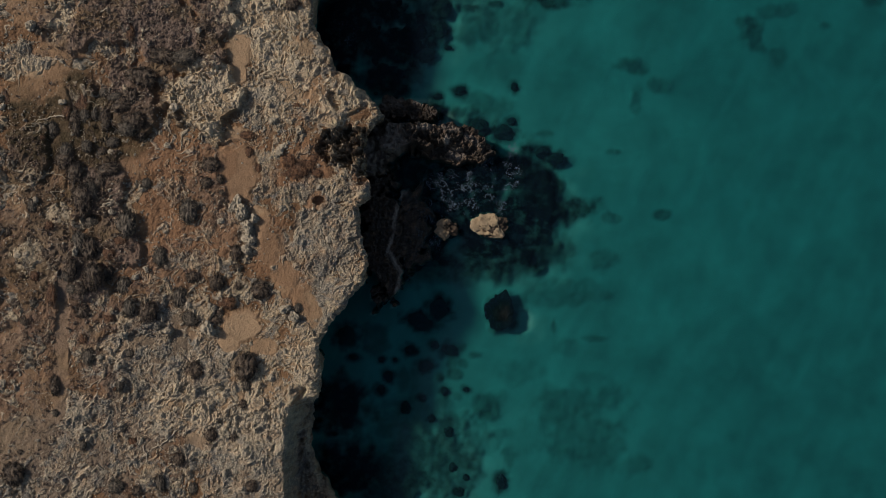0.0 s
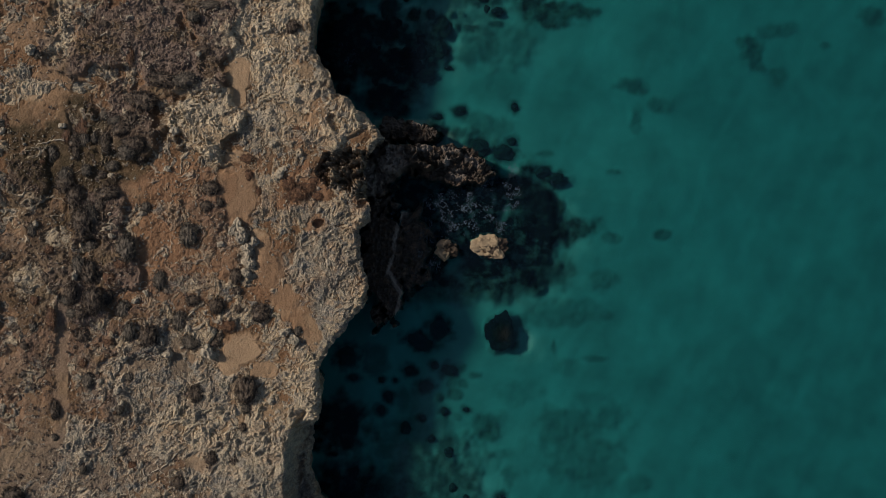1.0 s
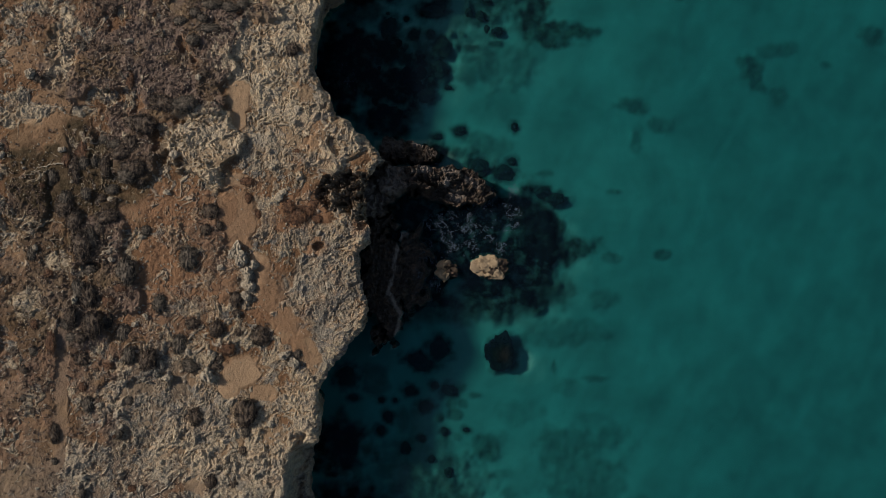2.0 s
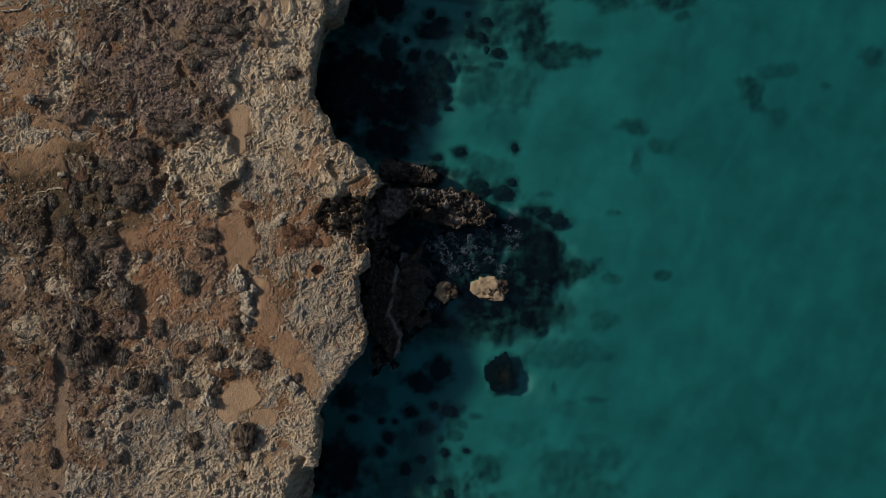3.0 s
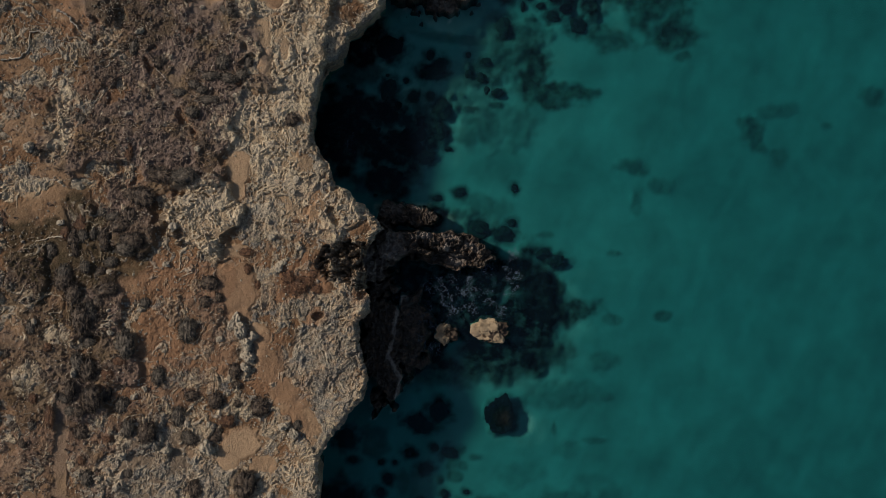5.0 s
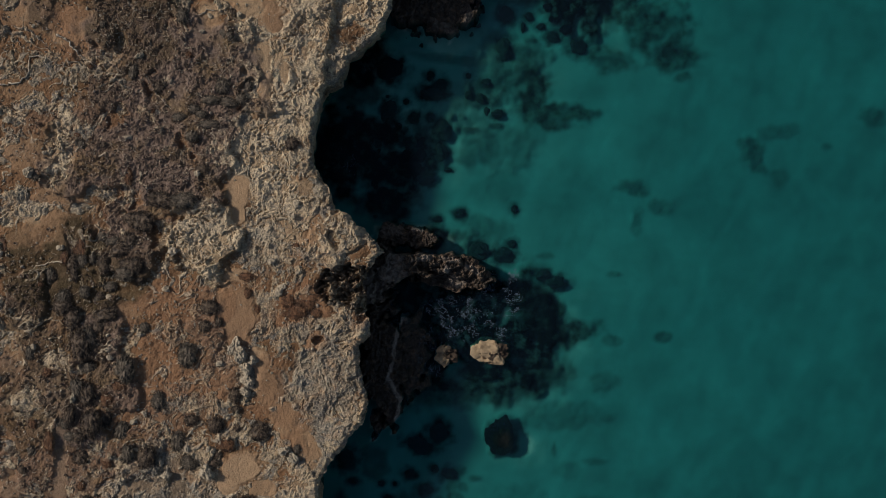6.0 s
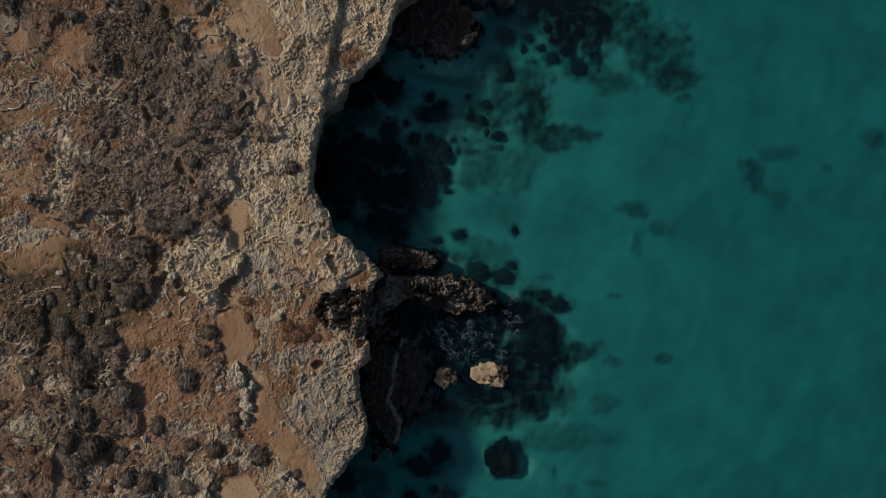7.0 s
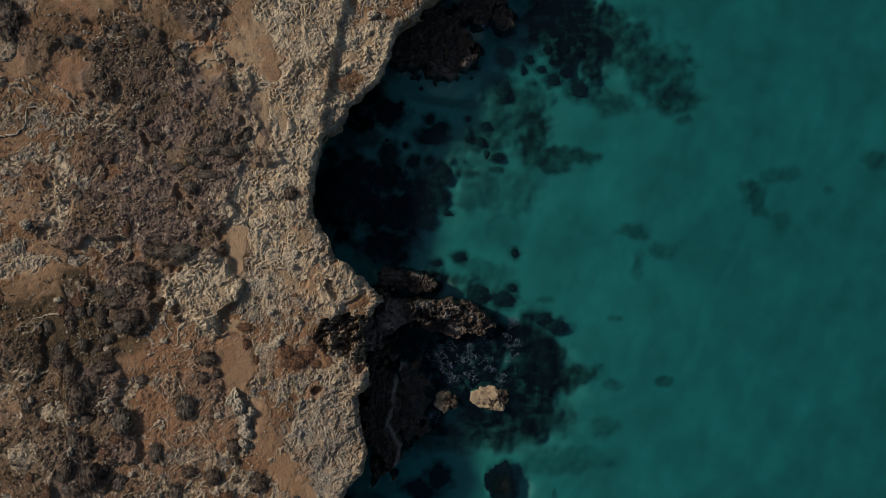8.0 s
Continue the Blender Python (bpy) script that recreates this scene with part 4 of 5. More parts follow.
def shrub_stems(seed, count):
    rng = random.Random(seed)
    verts, faces = [], []
    for _ in range(count):
        a, lean, r = rng.uniform(0, 6.28), rng.uniform(0.3, 1.0), rng.uniform(0.012, 0.025)
        p = Vector((0, 0, -0.1))
        way = Vector((math.cos(a) * lean, math.sin(a) * lean, rng.uniform(0.4, 0.9))).normalized()
        rings = []
        for k in range(5):
            q = r * (1 - 0.18 * k)
            rings.append(len(verts))
            verts += [p + Vector((q, 0, 0)), p + Vector((-q * 0.5, q * 0.87, 0)), p + Vector((-q * 0.5, -q * 0.87, 0))]
            p = p + way * 0.24
            way = (way + Vector((rng.uniform(-0.35, 0.35), rng.uniform(-0.35, 0.35), rng.uniform(-0.3, 0.1)))).normalized()
        for i, j in zip(rings, rings[1:]):
            for k in range(3):
                faces.append((i + k, i + (k + 1) % 3, j + (k + 1) % 3, j + k))
    return mesh_of("branching", [tuple(v) for v in verts], faces, WOOD, True)


def shrub_kind(label, seed, mat, leaves, size, stems):
    ob = tagged(new("shrub"), label, "shrub", "shrubs on the plateau")
    part("crown", shrub_crown(seed, mat, leaves, size), ob)
    part("branching", shrub_stems(seed, stems), ob, "bleached woody branching")
    return ob


DARK_WORDS = "rounded dark evergreen shrub growing on stony soil"
DRY_WORDS = "dry grey twiggy shrub growing among limestone"
RUST_WORDS = "low rust-brown shrub growing on reddish soil"
KINDS = {
    0: [shrub_kind(DARK_WORDS, s, LEAF_DARK, 2700, 0.052, 14) for s in (11, 12, 13)],
    1: [shrub_kind(DRY_WORDS, s, LEAF_DRY, 1800, 0.05, 36) for s in (21, 22, 23)],
    2: [shrub_kind(RUST_WORDS, s, LEAF_RUST, 1700, 0.05, 18) for s in (31, 32)],
}
# x, y, half width, half length, kind
SHRUBS_EAST = [(-20.8, -12.4, 1.32, 1.62, 0), (-19.4, -4.3, 1.20, 1.20, 0), (-23.9, -3.5, 1.01, 1.01, 0), (-22.8, -5.6, 1.07, 0.84, 2), (-21.6, -3.8, 0.54, 0.54, 0), (-21.8, -0.4, 0.72, 0.96, 0), (-21.8, -1.9, 0.60, 0.48, 0), (-24.1, -7.4, 0.83, 0.60, 0), (-15.6, 15.2, 0.48, 0.42, 2), (-15.6, 8.4, 1.45, 1.03, 2), (-19.7, 8.5, 0.54, 0.60, 2), (-20.9, 12.0, 1.08, 0.60, 2), (-20.6, 10.2, 0.48, 0.72, 2), (-15.5, -6.3, 0.54, 0.72, 1), (-17.7, -12.3, 0.36, 0.30, 0), (-21.2, -16.4, 0.48, 0.54, 0)]
SHRUBS_WEST = [(-26.5, 3.9, 1.19, 1.54, 1), (-24.3, 8.8, 1.07, 0.95, 0), (-24.7, 6.9, 0.71, 0.71, 0), (-23.4, 7.3, 0.48, 0.60, 0), (-26.3, -2.9, 0.89, 0.71, 0), (-30.6, -6.6, 1.18, 1.47, 0), (-32.4, -6.1, 0.76, 1.17, 1), (-29.5, -0.8, 0.83, 1.18, 1), (-39.8, -4.6, 0.58, 1.39, 2), (-37.2, -6.4, 1.05, 1.17, 0), (-37.8, -4.1, 0.82, 0.58, 1), (-41.6, -5.4, 0.46, 0.69, 1), (-30.8, 6.8, 0.59, 0.65, 1), (-35.4, 9.7, 0.53, 0.53, 1), (-38.6, 9.9, 0.81, 1.16, 1), (-36.1, 5.9, 0.82, 1.46, 1), (-35.9, -3.4, 1.05, 1.05, 0), (-34.7, -2.3, 0.82, 1.17, 0), (-33.1, -3.8, 0.94, 1.17, 1)]
SHRUBS_SOUTH = [(-25.9, -12.7, 0.83, 1.07, 0), (-39.7, -14.0, 0.58, 1.16, 0), (-39.7, -16.8, 0.41, 0.46, 1), (-43.6, -22.8, 1.27, 1.38, 0), (-36.4, -11.0, 0.70, 1.05, 1), (-32.5, -10.8, 0.47, 0.59, 1), (-33.4, -14.0, 0.59, 0.88, 1), (-24.5, -19.6, 0.83, 0.83, 0), (-22.2, -19.9, 0.54, 0.72, 0), (-27.6, -22.0, 0.65, 0.83, 0), (-29.5, -24.4, 0.59, 1.18, 1), (-33.9, -24.6, 1.05, 0.82, 1), (-20.3, -25.1, 0.72, 0.72, 0), (-26.3, -25.2, 0.59, 0.83, 1), (-26.6, -7.1, 0.83, 0.71, 1), (-20.9, -14.4, 0.60, 0.72, 1), (-37.0, -20.1, 0.47, 0.70, 1), (-44.3, 1.8, 0.46, 0.81, 0)]
SHRUBS_NORTH = [(-41.2, 22.4, 0.58, 0.69, 1), (-32.5, 12.4, 1.17, 0.94, 1), (-43.8, 43.3, 1.71, 2.39, 0), (-22.1, 39.6, 0.71, 0.59, 0), (-37.7, 41.3, 0.92, 0.81, 1), (-34.7, 37.9, 0.41, 0.58, 1), (-16.1, 26.1, 0.89, 0.83, 0), (-26.9, 39.0, 0.70, 1.05, 1), (-30.8, 42.4, 0.47, 0.70, 1), (-35.5, 40.5, 0.46, 0.35, 1), (-22.9, 31.8, 0.94, 1.06, 1), (-31.9, 33.1, 0.58, 1.28, 1), (-28.9, 32.0, 0.58, 0.70, 1)]
SHRUBS_MASS = [(-36.3, 0.1, 1.06, 1.4, 0), (-35.8, -2.7, 1.12, 1.45, 0), (-37.2, 0.7, 0.78, 1.34, 1), (-37.9, -2.1, 0.67, 1.45, 0), (-36.9, 5.2, 1.17, 1.84, 0), (-37.7, 7.7, 0.92, 1.53, 0), (-32.6, 2.6, 1.18, 1.74, 1), (-38.7, 9.1, 1.06, 1.06, 0), (-34.5, 8.2, 1.35, 0.9, 0), (-36.3, 2.8, 0.84, 0.84, 1), (-33.4, 0.9, 1.07, 0.79, 2), (-34.5, -0.7, 0.79, 1.26, 2), (-37.1, -4.2, 0.78, 0.67, 0), (-26.4, -7.4, 1.08, 0.8, 1), (-27.6, -5.1, 0.91, 1.3, 1), (-41.8, 4.4, 0.61, 0.94, 1), (-23.7, -6.6, 0.63, 0.57, 0)]
SHRUBS_SLOPE = [(-37.9, 13.5, 0.78, 1.06, 0), (-34.8, 13.5, 0.64, 1.07, 0), (-31.8, 13.2, 1.35, 1.07, 0), (-33.2, 14.9, 1.29, 1.01, 0), (-31.0, 17.7, 1.52, 1.24, 0), (-40.0, 12.3, 0.64, 1.0, 1), (-44.4, 15.1, 0.5, 1.27, 2), (-29.4, 31.6, 0.68, 0.79, 0), (-36.9, 25.5, 0.5, 0.89, 1), (-29.1, 20.0, 1.75, 0.96, 0), (-26.7, 19.9, 1.59, 1.02, 1), (-24.5, 27.8, 1.82, 0.63, 1), (-25.9, 26.6, 0.85, 0.74, 1), (-38.7, 14.0, 0.56, 0.84, 2), (-32.4, 22.5, 0.56, 1.13, 2), (-37.1, 14.9, 0.61, 1.23, 2)]
SHRUBS_RUST = [(-16.4, 9.4, 0.8, 0.9, 2), (-14.5, 9.0, 1.0, 0.8, 2), (-13.5, 8.1, 0.7, 0.6, 2), (-13.9, 9.7, 0.7, 0.6, 2), (-16.7, 8.1, 0.6, 0.6, 2)]
SHRUBS_FURROW = [(-34.7, 13.1, 0.58, 0.86, 0), (-32.3, 15.8, 1.04, 0.98, 0), (-31.9, 18.0, 1.16, 0.81, 0), (-37.7, 12.4, 0.46, 1.03, 0), (-38.4, 10.0, 0.69, 0.97, 0), (-35.1, 10.1, 0.52, 0.52, 0), (-36.0, 13.9, 0.46, 0.8, 1), (-36.9, 13.7, 0.63, 0.92, 1), (-37.5, 14.8, 0.57, 0.57, 2), (-32.5, 13.3, 0.98, 0.69, 0), (-31.2, 11.9, 0.58, 0.58, 0), (-33.9, 15.7, 0.92, 0.58, 1), (-39.7, 12.1, 0.46, 0.63, 0), (-34.7, 18.5, 0.63, 0.52, 2), (-34.2, 11.0, 0.81, 0.69, 1), (-36.6, 10.5, 0.69, 0.8, 1)]
SHRUBS_RIM = [(-24.1, 30.4, 1.3, 0.59, 1), (-22.4, 30.2, 1.3, 0.65, 1), (-21.0, 30.6, 0.83, 0.83, 1), (-25.8, 29.4, 0.71, 0.59, 1), (-20.5, 32.0, 0.59, 0.95, 1), (-27.3, 28.5, 0.82, 0.59, 1), (-25.0, 28.9, 0.71, 0.53, 1)]
spare = {k: list(v) for k, v in KINDS.items()}
dice = random.Random(4)
for x, y, rx, ry, kind in SHRUBS_EAST + SHRUBS_WEST + SHRUBS_SOUTH + SHRUBS_NORTH + SHRUBS_MASS + SHRUBS_SLOPE + SHRUBS_RUST + SHRUBS_RIM + SHRUBS_FURROW:
    high = 0.48 * min(rx, ry) + 0.14 * max(rx, ry)
    if kind == 2:
        high *= 0.6
    turn = dice.choice((0, 180)) + dice.uniform(-15, 15)
    m = pose(x, y, ground_at(x, y) - 0.05, 0, 0, turn) @ Matrix.Diagonal((rx, ry, high, 1))
    if spare[kind]:
        spare[kind].pop().matrix_basis = m
    else:
        ob = copy_thing(KINDS[kind][dice.randrange(len(KINDS[kind]))], Matrix.Identity(4))
        ob.matrix_basis = m

# small clumps through the scrub
rng = np.random.default_rng(44)
cx, cy = rng.uniform(-48, -14, 260), rng.uniform(-29, 48, 260)
cz, cover = land_height(cx[None, :], cy[None, :])
thick = cover["scrub"][0] * (1 - cover["soil"][0])
for x, y, z, chance in zip(cx, cy, cz[0], thick):
    if rng.random() < 0.75 * chance:
        r = rng.uniform(0.25, 0.65)
        ob = copy_thing(KINDS[int(rng.integers(0, 3))][int(rng.integers(0, 2))], Matrix.Identity(4))
        ob.matrix_basis = pose(x, y, z - 0.06, 0, 0, rng.uniform(0, 360)) @ Matrix.Diagonal((r, r * rng.uniform(0.8, 1.5), 0.5 * r, 1))

for words, mat, x, y, rx, ry, turn, top, seed in SEA_ROCKS:
    low = bottom_at(x, y)
    ob = new("sea_rock", boulder_mesh("sea_rock", seed, mat, 0.42, 5, 0.1))
    if mat == PALE_STONE:
        # a darker foot, set a little to the east
        rim = part("foot", boulder_mesh("foot", seed + 20, RIM_STONE, 0.5, 4, 0.22), ob, "dark brown weedy rock foot")
        rim.matrix_basis = pose(0.2, 0.06, -0.22, 0, 0, 40) @ Matrix.Diagonal((1.0, 1.0, 0.85, 1))
    ob.matrix_basis = pose(x, y, low + (top - low) * 0.38, 0, 0, turn) @ Matrix.Diagonal((rx, ry, (top - low) * 0.6, 1))
    tagged(ob, words, "rock")

# boulders on the sea floor
lumps = [boulder_mesh("submerged_boulder", s, SUNKEN_STONE, 0.38, 3, 0.16) for s in (1, 2, 4, 6, 9)]
sanded = [boulder_mesh("submerged_boulder", s, SANDED_STONE, 0.38, 4, 0.16) for s in (1, 2, 4, 6, 9)]
for x, y, rx, ry in BOULDERS:
    low, _, reef = (float(v[0, 0]) for v in seabed_height(np.array([[x]]), np.array([[y]])))
    # near-black copy where the reef mask, painted shade included, is strong
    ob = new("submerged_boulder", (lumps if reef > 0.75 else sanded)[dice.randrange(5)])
    high = min(0.26 * (rx + ry) / 2 + 0.06, 0.6, (-0.3 - low) * 0.6)
    ob.matrix_basis = pose(x, y, low + 0.25 * high, 0, 0, dice.uniform(-20, 20)) @ Matrix.Diagonal((rx * 0.76, ry * 0.76, high, 1))
    words = "large" if max(rx, ry) > 1.0 else "small"
    tagged(ob, words + " dark weed-covered boulder lying on the sandy sea floor", "boulder", "boulders on the sea floor")

# boulders on the plateau
LAND_ROCKS = [(-41.8, 22.7, 0.46, 0.46), (-24.6, -8.4, 0.77, 0.54), (-21.3, 3.9, 0.84, 0.66), (-20.6, 2.5, 0.72, 0.54), (-20.0, 3.2, 0.48, 0.48), (-20.5, 1.0, 0.66, 0.54), (-21.9, 4.7, 0.90, 0.48), (-20.8, -0.1, 0.54, 0.42), (-16.8, -6.4, 0.60, 0.42), (-15.9, -7.2, 0.48, 0.60), (-28.6, -8.5, 0.47, 0.35), (-33.0, -8.9, 0.41, 0.35), (-37.5, -0.2, 0.29, 0.47), (-31.2, 34.8, 0.23, 0.47), (-41.7, 22.6, 0.34, 0.34), (-7.5, 45.4, 0.54, 0.42)]
blocks = [boulder_mesh("boulder", s, LIMESTONE, 0.45, 4, 0.3) for s in (14, 15, 17)]
small = [boulder_mesh("boulder", s, LIMESTONE, 0.5, 3, 0.3) for s in (24, 25, 27, 29)]
rng = np.random.default_rng(61)
cx, cy = rng.uniform(-47, -12, 500), rng.uniform(-28, 47, 500)
cz, masks = land_height(cx[None, :], cy[None, :])
edge = inland(cx[None, :], cy[None, :])[0]
for x, y, z, soil, d in zip(cx, cy, cz[0], masks["cover"][0], edge):
    if d > 1.0 and rng.random() < 0.3 * (1 - 0.8 * soil):
        r = rng.uniform(0.18, 0.42)
        ob = new("boulder", small[int(rng.integers(0, 4))])
        ob.matrix_basis = pose(x, y, z + 0.02, 0, 0, rng.uniform(0, 360)) @ Matrix.Diagonal((r, r * rng.uniform(0.6, 1.0), 0.55 * r, 1))
        tagged(ob, "small weathered limestone boulder half sunk in stony soil", "boulder", "boulders on the plateau")
for x, y, rx, ry in LAND_ROCKS:
    ob = new("boulder", blocks[dice.randrange(3)])
    ob.matrix_basis = pose(x, y, ground_at(x, y) + 0.1, 0, 0, dice.uniform(0, 360)) @ Matrix.Diagonal((rx, ry, 0.6 * min(rx, ry) + 0.1, 1))
    tagged(ob, "weathered grey limestone boulder lying on the plateau", "boulder", "boulders on the plateau")


# dead branches lying bleached on the soil: bends as x, y; thickness
DEAD_WOOD = [(0.10, (-27.6, -18.6), (-29.2, -20.3), (-30.8, -21.1), (-32.4, -23.0)), (0.06, (-29.5, -20.7), (-28.6, -21.4), (-27.9, -21.2)), (0.07, (-42.6, -17.6), (-43.1, -18.2), (-43.4, -19.0)), (0.16, (-44.6, 31.5), (-43.0, 31.8), (-42.2, 32.7), (-42.0, 34.6)), (0.10, (-42.0, 34.6), (-40.6, 34.5), (-39.5, 33.8), (-36.6, 33.4)), (0.09, (-40.5, 34.5), (-40.4, 33.3), (-39.9, 32.9)), (0.08, (-29.7, 31.1), (-28.9, 30.2), (-28.1, 29.3)), (0.12, (-38.7, 13.7), (-39.7, 13.6), (-41.1, 13.3), (-41.8, 12.7)), (0.09, (-31.1, -20.5), (-30.8, -21.9), (-30.2, -22.8)), (0.10, (-26.6, 39.1), (-26.1, 38.6), (-26.5, 38.2)), (0.12, (-25.4, 39.2), (-24.4, 39.9), (-23.5, 39.7), (-22.8, 40.2))]
DEAD_WOOD_NORTH = [(0.2, (-39.3, 36.7), (-38.4, 36.3), (-37.7, 35.5), (-37.3, 34.7), (-36.5, 34.3)), (0.09, (-36.5, 34.4), (-35.9, 33.8), (-35.3, 33.7)), (0.12, (-37.8, 31.6), (-37.5, 31.1), (-37.0, 30.9)), (0.1, (-34.5, 30.9), (-34.0, 31.7), (-33.5, 32.1)), (0.1, (-33.1, 31.8), (-32.5, 31.6), (-31.7, 31.2)), (0.08, (-35.7, 32.5), (-35.5, 32.8), (-35.1, 32.8)), (0.1, (-38.0, 32.1), (-37.9, 32.9), (-37.7, 33.3)), (0.09, (-31.2, 35.0), (-31.0, 34.5), (-31.2, 34.0)), (0.08, (-41.5, 36.6), (-40.8, 36.2), (-40.7, 35.8)), (0.07, (-43.3, 36.2), (-42.9, 35.6), (-42.6, 35.2))]


def branch_mesh(bends, thick, seed):
    rng = random.Random(seed)
    line = []
    for (ax, ay), (bx, by) in zip(bends, bends[1:]):
        for k in range(6):
            u = k / 6
            line.append((ax + (bx - ax) * u + rng.uniform(-0.13, 0.13), ay + (by - ay) * u + rng.uniform(-0.13, 0.13)))
    verts, faces = [], []
    for i, (x, y) in enumerate(line):
        r = 0.65 * thick * (1 - 0.7 * i / len(line)) * rng.uniform(0.8, 1.2)
        j = min(i + 1, len(line) - 1)
        dx, dy = line[j][0] - line[j - 1][0], line[j][1] - line[j - 1][1]
        n = math.hypot(dx, dy) + 1e-6
        z = ground_at(x, y) + 0.9 * r
        for k in range(6):
            a = k * math.pi / 3
            verts.append((x - dy / n * r * math.cos(a), y + dx / n * r * math.cos(a), z + r * math.sin(a)))
        if i:
            for k in range(6):
                faces.append((6 * i - 6 + k, 6 * i - 6 + (k + 1) % 6, 6 * i + (k + 1) % 6, 6 * i + k))
    return mesh_of("dead_branch", verts, faces, DEAD)


for k, (thick, *bends) in enumerate(DEAD_WOOD + DEAD_WOOD_NORTH):
    tagged(new("dead_branch", branch_mesh(bends, thick, k)), "bleached crooked dead branch lying on stony soil", "dead branch", "dead branches on the plateau")


# ---- what nobody could count ----
def scatter(count, seed):
    rng = np.random.default_rng(seed)
    x, y = rng.uniform(-49, -1, count), rng.uniform(-30, 50, count)
    z, masks = land_height(x[None, :], y[None, :])
    return rng, x, y, z[0], {k: v[0] for k, v in masks.items()}, inland(x[None, :], y[None, :])[0]


def build_tufts():
    rng, x, y, z, masks, d = scatter(46000, 5)
    wild = 0.5 + 0.5 * grain(x, y, 3.0, 301)
    keep = (rng.random(len(x)) < masks["scrub"] * (0.25 + 0.75 * wild) + 0.04 * masks["cover"] * ramp(d, 5, 20)) & (d > 1.5)
    keep &= masks["soil"] < 0.4
    x, y, z = x[keep], y[keep], z[keep]
    n, blades = len(x), 9
    size = 0.07 + 0.2 * rng.random(n) ** 2
    a = rng.uniform(0, 2 * math.pi, (n, blades))
    tilt = rng.uniform(0.3, 1.0, (n, blades))
    s = size[:, None]
    c = np.stack([np.cos(a), np.sin(a)], -1)
    side = np.stack([-c[..., 1], c[..., 0]], -1)
    root = np.stack([x, y], -1)[:, None, :] + c * (s * 0.15)[..., None]
    tip = root + c * (s * tilt)[..., None]
    w = (s * 0.28)[..., None]
    zb = np.broadcast_to(z[:, None], (n, blades))
    zt = zb + s * (0.8 - 0.6 * tilt)
    v = np.stack([np.concatenate([root - side * w, zb[..., None] - 0.02], -1),
                  np.concatenate([root + side * w, zb[..., None] - 0.02], -1),
                  np.concatenate([tip + side * w * 0.4, zt[..., None]], -1),
                  np.concatenate([tip - side * w * 0.4, zt[..., None]], -1)], 2).reshape(-1, 3)
    ob = new("scrub", mesh_of("scrub", v, np.arange(len(v)).reshape(-1, 4), LEAF_SCRUB, False))
    tagged(ob, "low dry brown scrub covering the soil between rocks", "scrub", kind="stuff")


def build_stones():
    rng, x, y, z, masks, d = scatter(62000, 6)
    keep = (rng.random(len(x)) < 0.5 - 0.42 * np.minimum(1.6 * masks["soil"], 1) - 0.3 * masks["scrub"]) & (d > 0.6)
    x, y, z = x[keep], y[keep], z[keep]
    n = len(x)
    r = 0.025 + 0.11 * rng.random(n) ** 5 + 0.1 * rng.random(n) ** 24
    dirs = np.array([(1, 0, 0), (0.3, 0.95, 0), (-0.8, 0.6, 0), (-0.8, -0.6, 0), (0.3, -0.95, 0), (0.1, 0.1, 0.75), (0, 0, -0.5)])
    v = dirs[None] * r[:, None, None] * rng.uniform(0.6, 1.3, (n, 7, 1))
    a = rng.uniform(0, 6.28, n)
    ca, sa = np.cos(a)[:, None], np.sin(a)[:, None]
    v = np.stack([v[..., 0] * ca - v[..., 1] * sa + x[:, None], v[..., 0] * sa + v[..., 1] * ca + y[:, None], v[..., 2] + z[:, None] + 0.02], -1)
    tri = np.array([(k, (k + 1) % 5, 5) for k in range(5)] + [((k + 1) % 5, k, 6) for k in range(5)])
    f = (tri[None] + 7 * np.arange(n)[:, None, None]).reshape(-1, 3)
    tagged(new("stones", mesh_of("stones", v.reshape(-1, 3), f, LIMESTONE, False)),
           "loose angular limestone stones strewn over the plateau", "stones", kind="stuff")


def build_twigs():
    rng, x, y, z, masks, d = scatter(60000, 8)
    keep = rng.random(len(x)) < masks["scrub"] * ramp(grain(x, y, 2.4, 311), -0.1, 0.5) * 0.42 + 0.012 * masks["cover"]
    keep &= (masks["soil"] < 0.5) & (d > 2.0)
    x, y = x[keep], y[keep]
    n, knots = len(x), 6
    way = rng.uniform(0, 2 * math.pi, n)
    step = rng.uniform(0.04, 0.13, n)
    thick = rng.uniform(0.014, 0.038, n)
    rings = []
    for k in range(knots):
        r = thick * (1 - 0.13 * k)
        z = land_height(x[None, :], y[None, :])[0][0] + rng.uniform(0.05, 0.14, n)
        side = np.stack([-np.sin(way), np.cos(way)], -1) * r[:, None]
        for a, up in ((1.0, -0.5), (-1.0, -0.5), (0.0, 1.2)):
            rings.append(np.stack([x + side[:, 0] * a, y + side[:, 1] * a, z + r * up], -1))
        x, y = x + np.cos(way) * step, y + np.sin(way) * step
        way = way + rng.uniform(-0.8, 0.8, n)
    v = np.stack(rings, 1)
    quad = np.array([(3 * k + a, 3 * k + (a + 1) % 3, 3 * k + 3 + (a + 1) % 3, 3 * k + 3 + a) for k in range(knots - 1) for a in range(3)])
    f = (quad[None] + 3 * knots * np.arange(n)[:, None, None]).reshape(-1, 4)
    tagged(new("twigs", mesh_of("twigs", v.reshape(-1, 3), f, DEAD, True)),
           "bleached dry twigs lying scattered through the scrub", "twigs", kind="stuff")


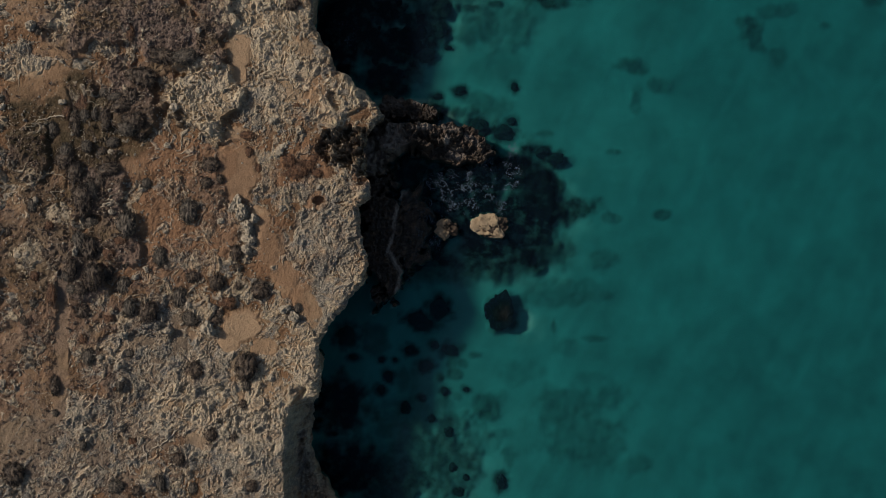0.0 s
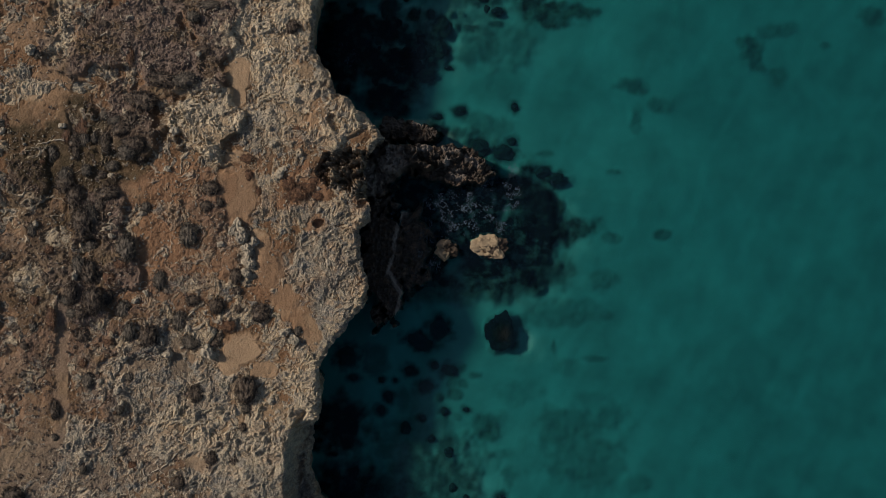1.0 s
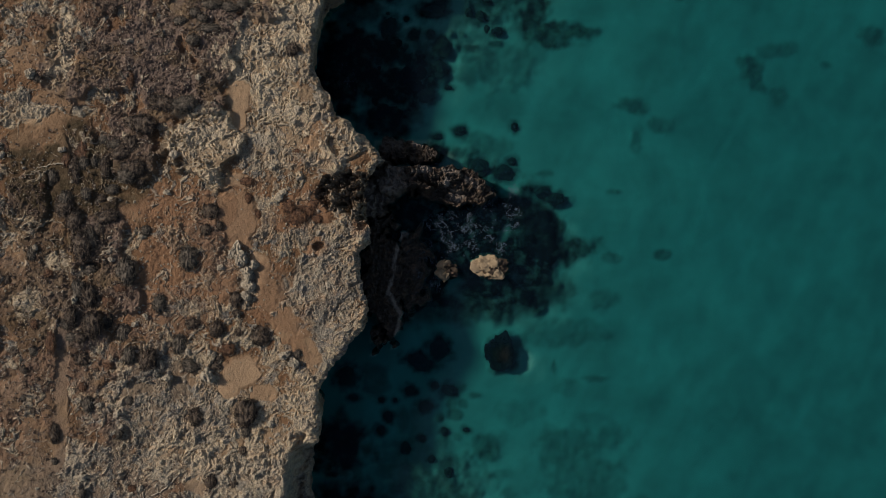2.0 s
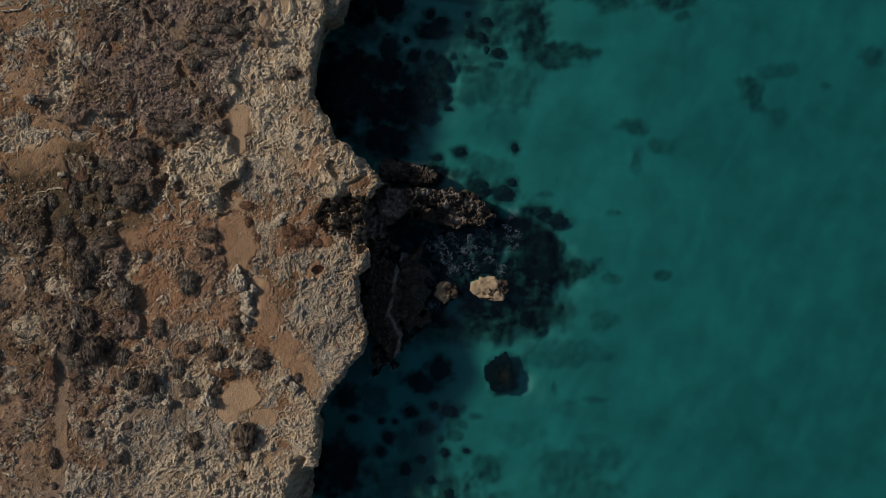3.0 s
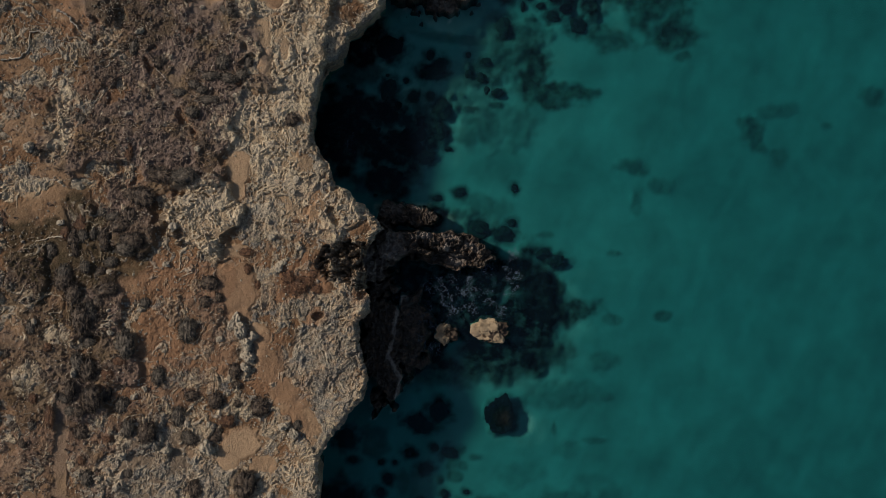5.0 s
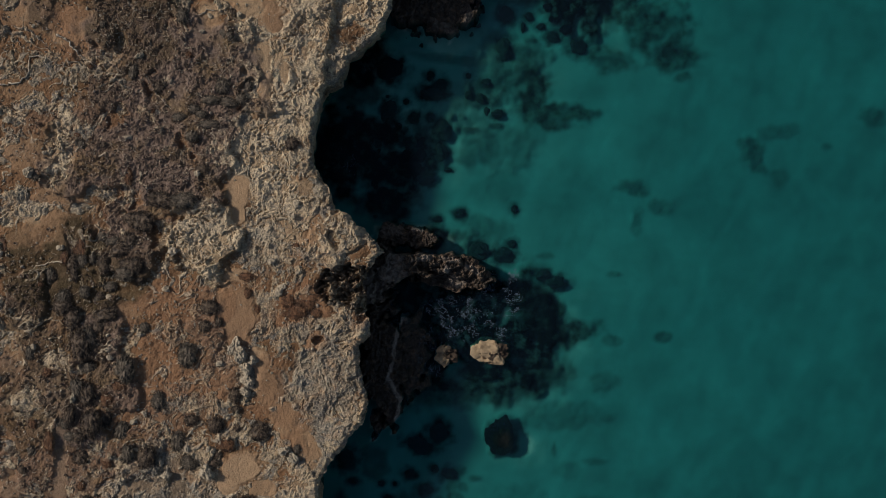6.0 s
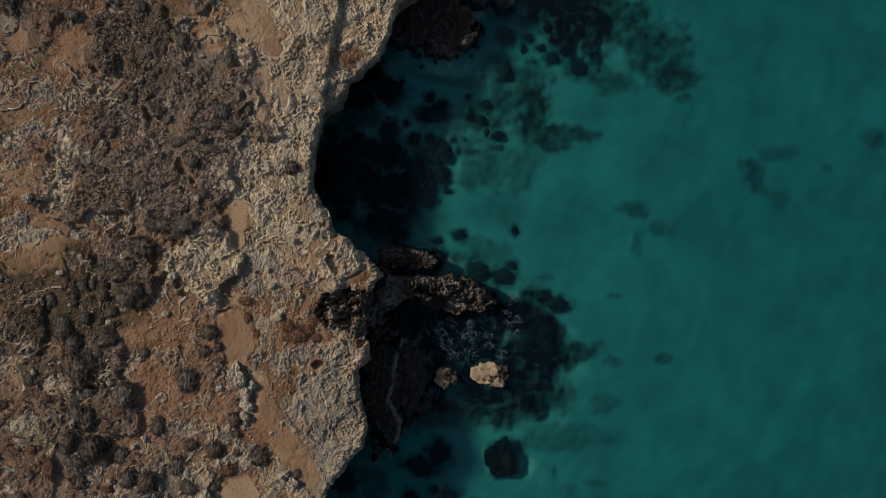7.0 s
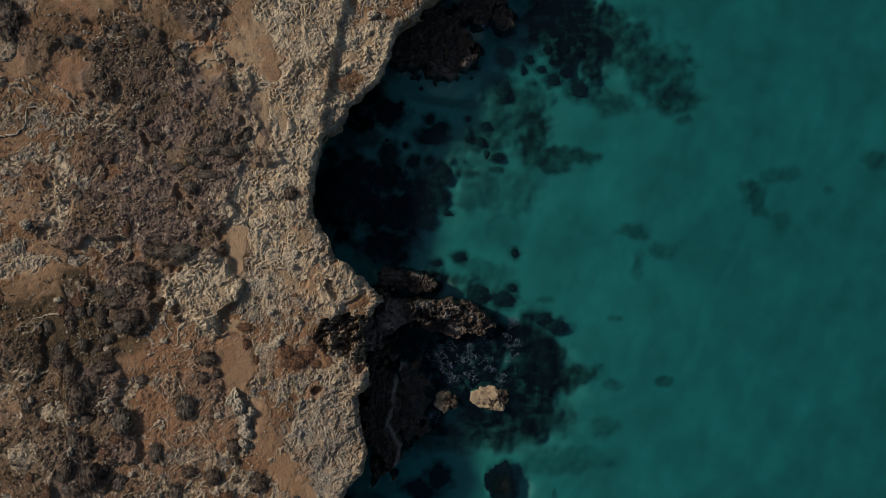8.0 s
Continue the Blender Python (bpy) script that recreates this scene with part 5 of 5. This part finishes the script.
FOAM_SPOTS = [(1.1, 6.6, 3.07, 2.67, 0, 1), (8.3, 10.0, 1.2, 2.8, 0, 0.9), (5.9, 6.0, 2.0, 2.0, 0, 0.8), (-2.1, 2.5, 2.4, 3.07, 0, 0.65), (5.4, 10.8, 1.07, 1.6, 0, 0.9), (4.8, 4.9, 1.74, 0.53, 0, 1), (-4.3, 6.0, 1.33, 1.07, 0, 0.35), (4.8, 46.1, 0.93, 1.46, 0, 1), (7.7, 48.6, 2.52, 0.66, 0, 0.9), (-11.0, 25.6, 1.72, 2.25, 0, 0.45), (-8.8, 27.6, 1.99, 1.32, 0, 0.35), (-9.2, 35.8, 0.93, 1.06, 0, 0.5)]


def build_foam():
    verts, faces, count = [], [], 0
    for x0, x1, y0, y1 in ((-6, 10.5, -2, 14), (3.5, 11, 44, 50), (-13.5, -6, 22, 38)):
        x, y, f = sheet(np.arange(x0, x1, 0.02), np.arange(y0, y1, 0.02))
        here = patches(x, y, FOAM_SPOTS, 0.55, 407, 1.3, 0.45) * ramp(fractal(x, y, 1.4, 3, 409, 0.6), -0.35, 0.25)
        on = np.zeros(x.shape, dtype=bool)
        for k, size in enumerate((1.5, 1.0, 0.7)):
            wx, wy = x + 0.35 * fractal(x, y, 0.8, 3, 401 + k, 0.6), y + 0.35 * fractal(x, y, 0.8, 3, 411 + k, 0.6)
            on |= np.abs(grain(wx, wy, size, 421 + k)) < 0.01 * ramp(here, 0.2 + 0.12 * k, 0.75)
        v, f, _ = trimmed(np.stack([x, y, 0.05 + 0 * x], -1).reshape(-1, 3), f, on & (shelf_height(x, y) < 0.05), {}, 1)
        verts.append(v)
        faces.append(f + count)
        count += len(v)
    tagged(new("foam", mesh_of("foam", np.concatenate(verts), np.concatenate(faces), FOAM)),
           "lacy white foam drifting over the dark reef", "foam", kind="stuff")


LEAF_SCRUB = leaf_material("scrub_leaves", (0.1, 0.07, 0.05), (0.23, 0.16, 0.12), (0.4, 0.32, 0.24))
build_tufts()
build_stones()
build_twigs()
build_foam()
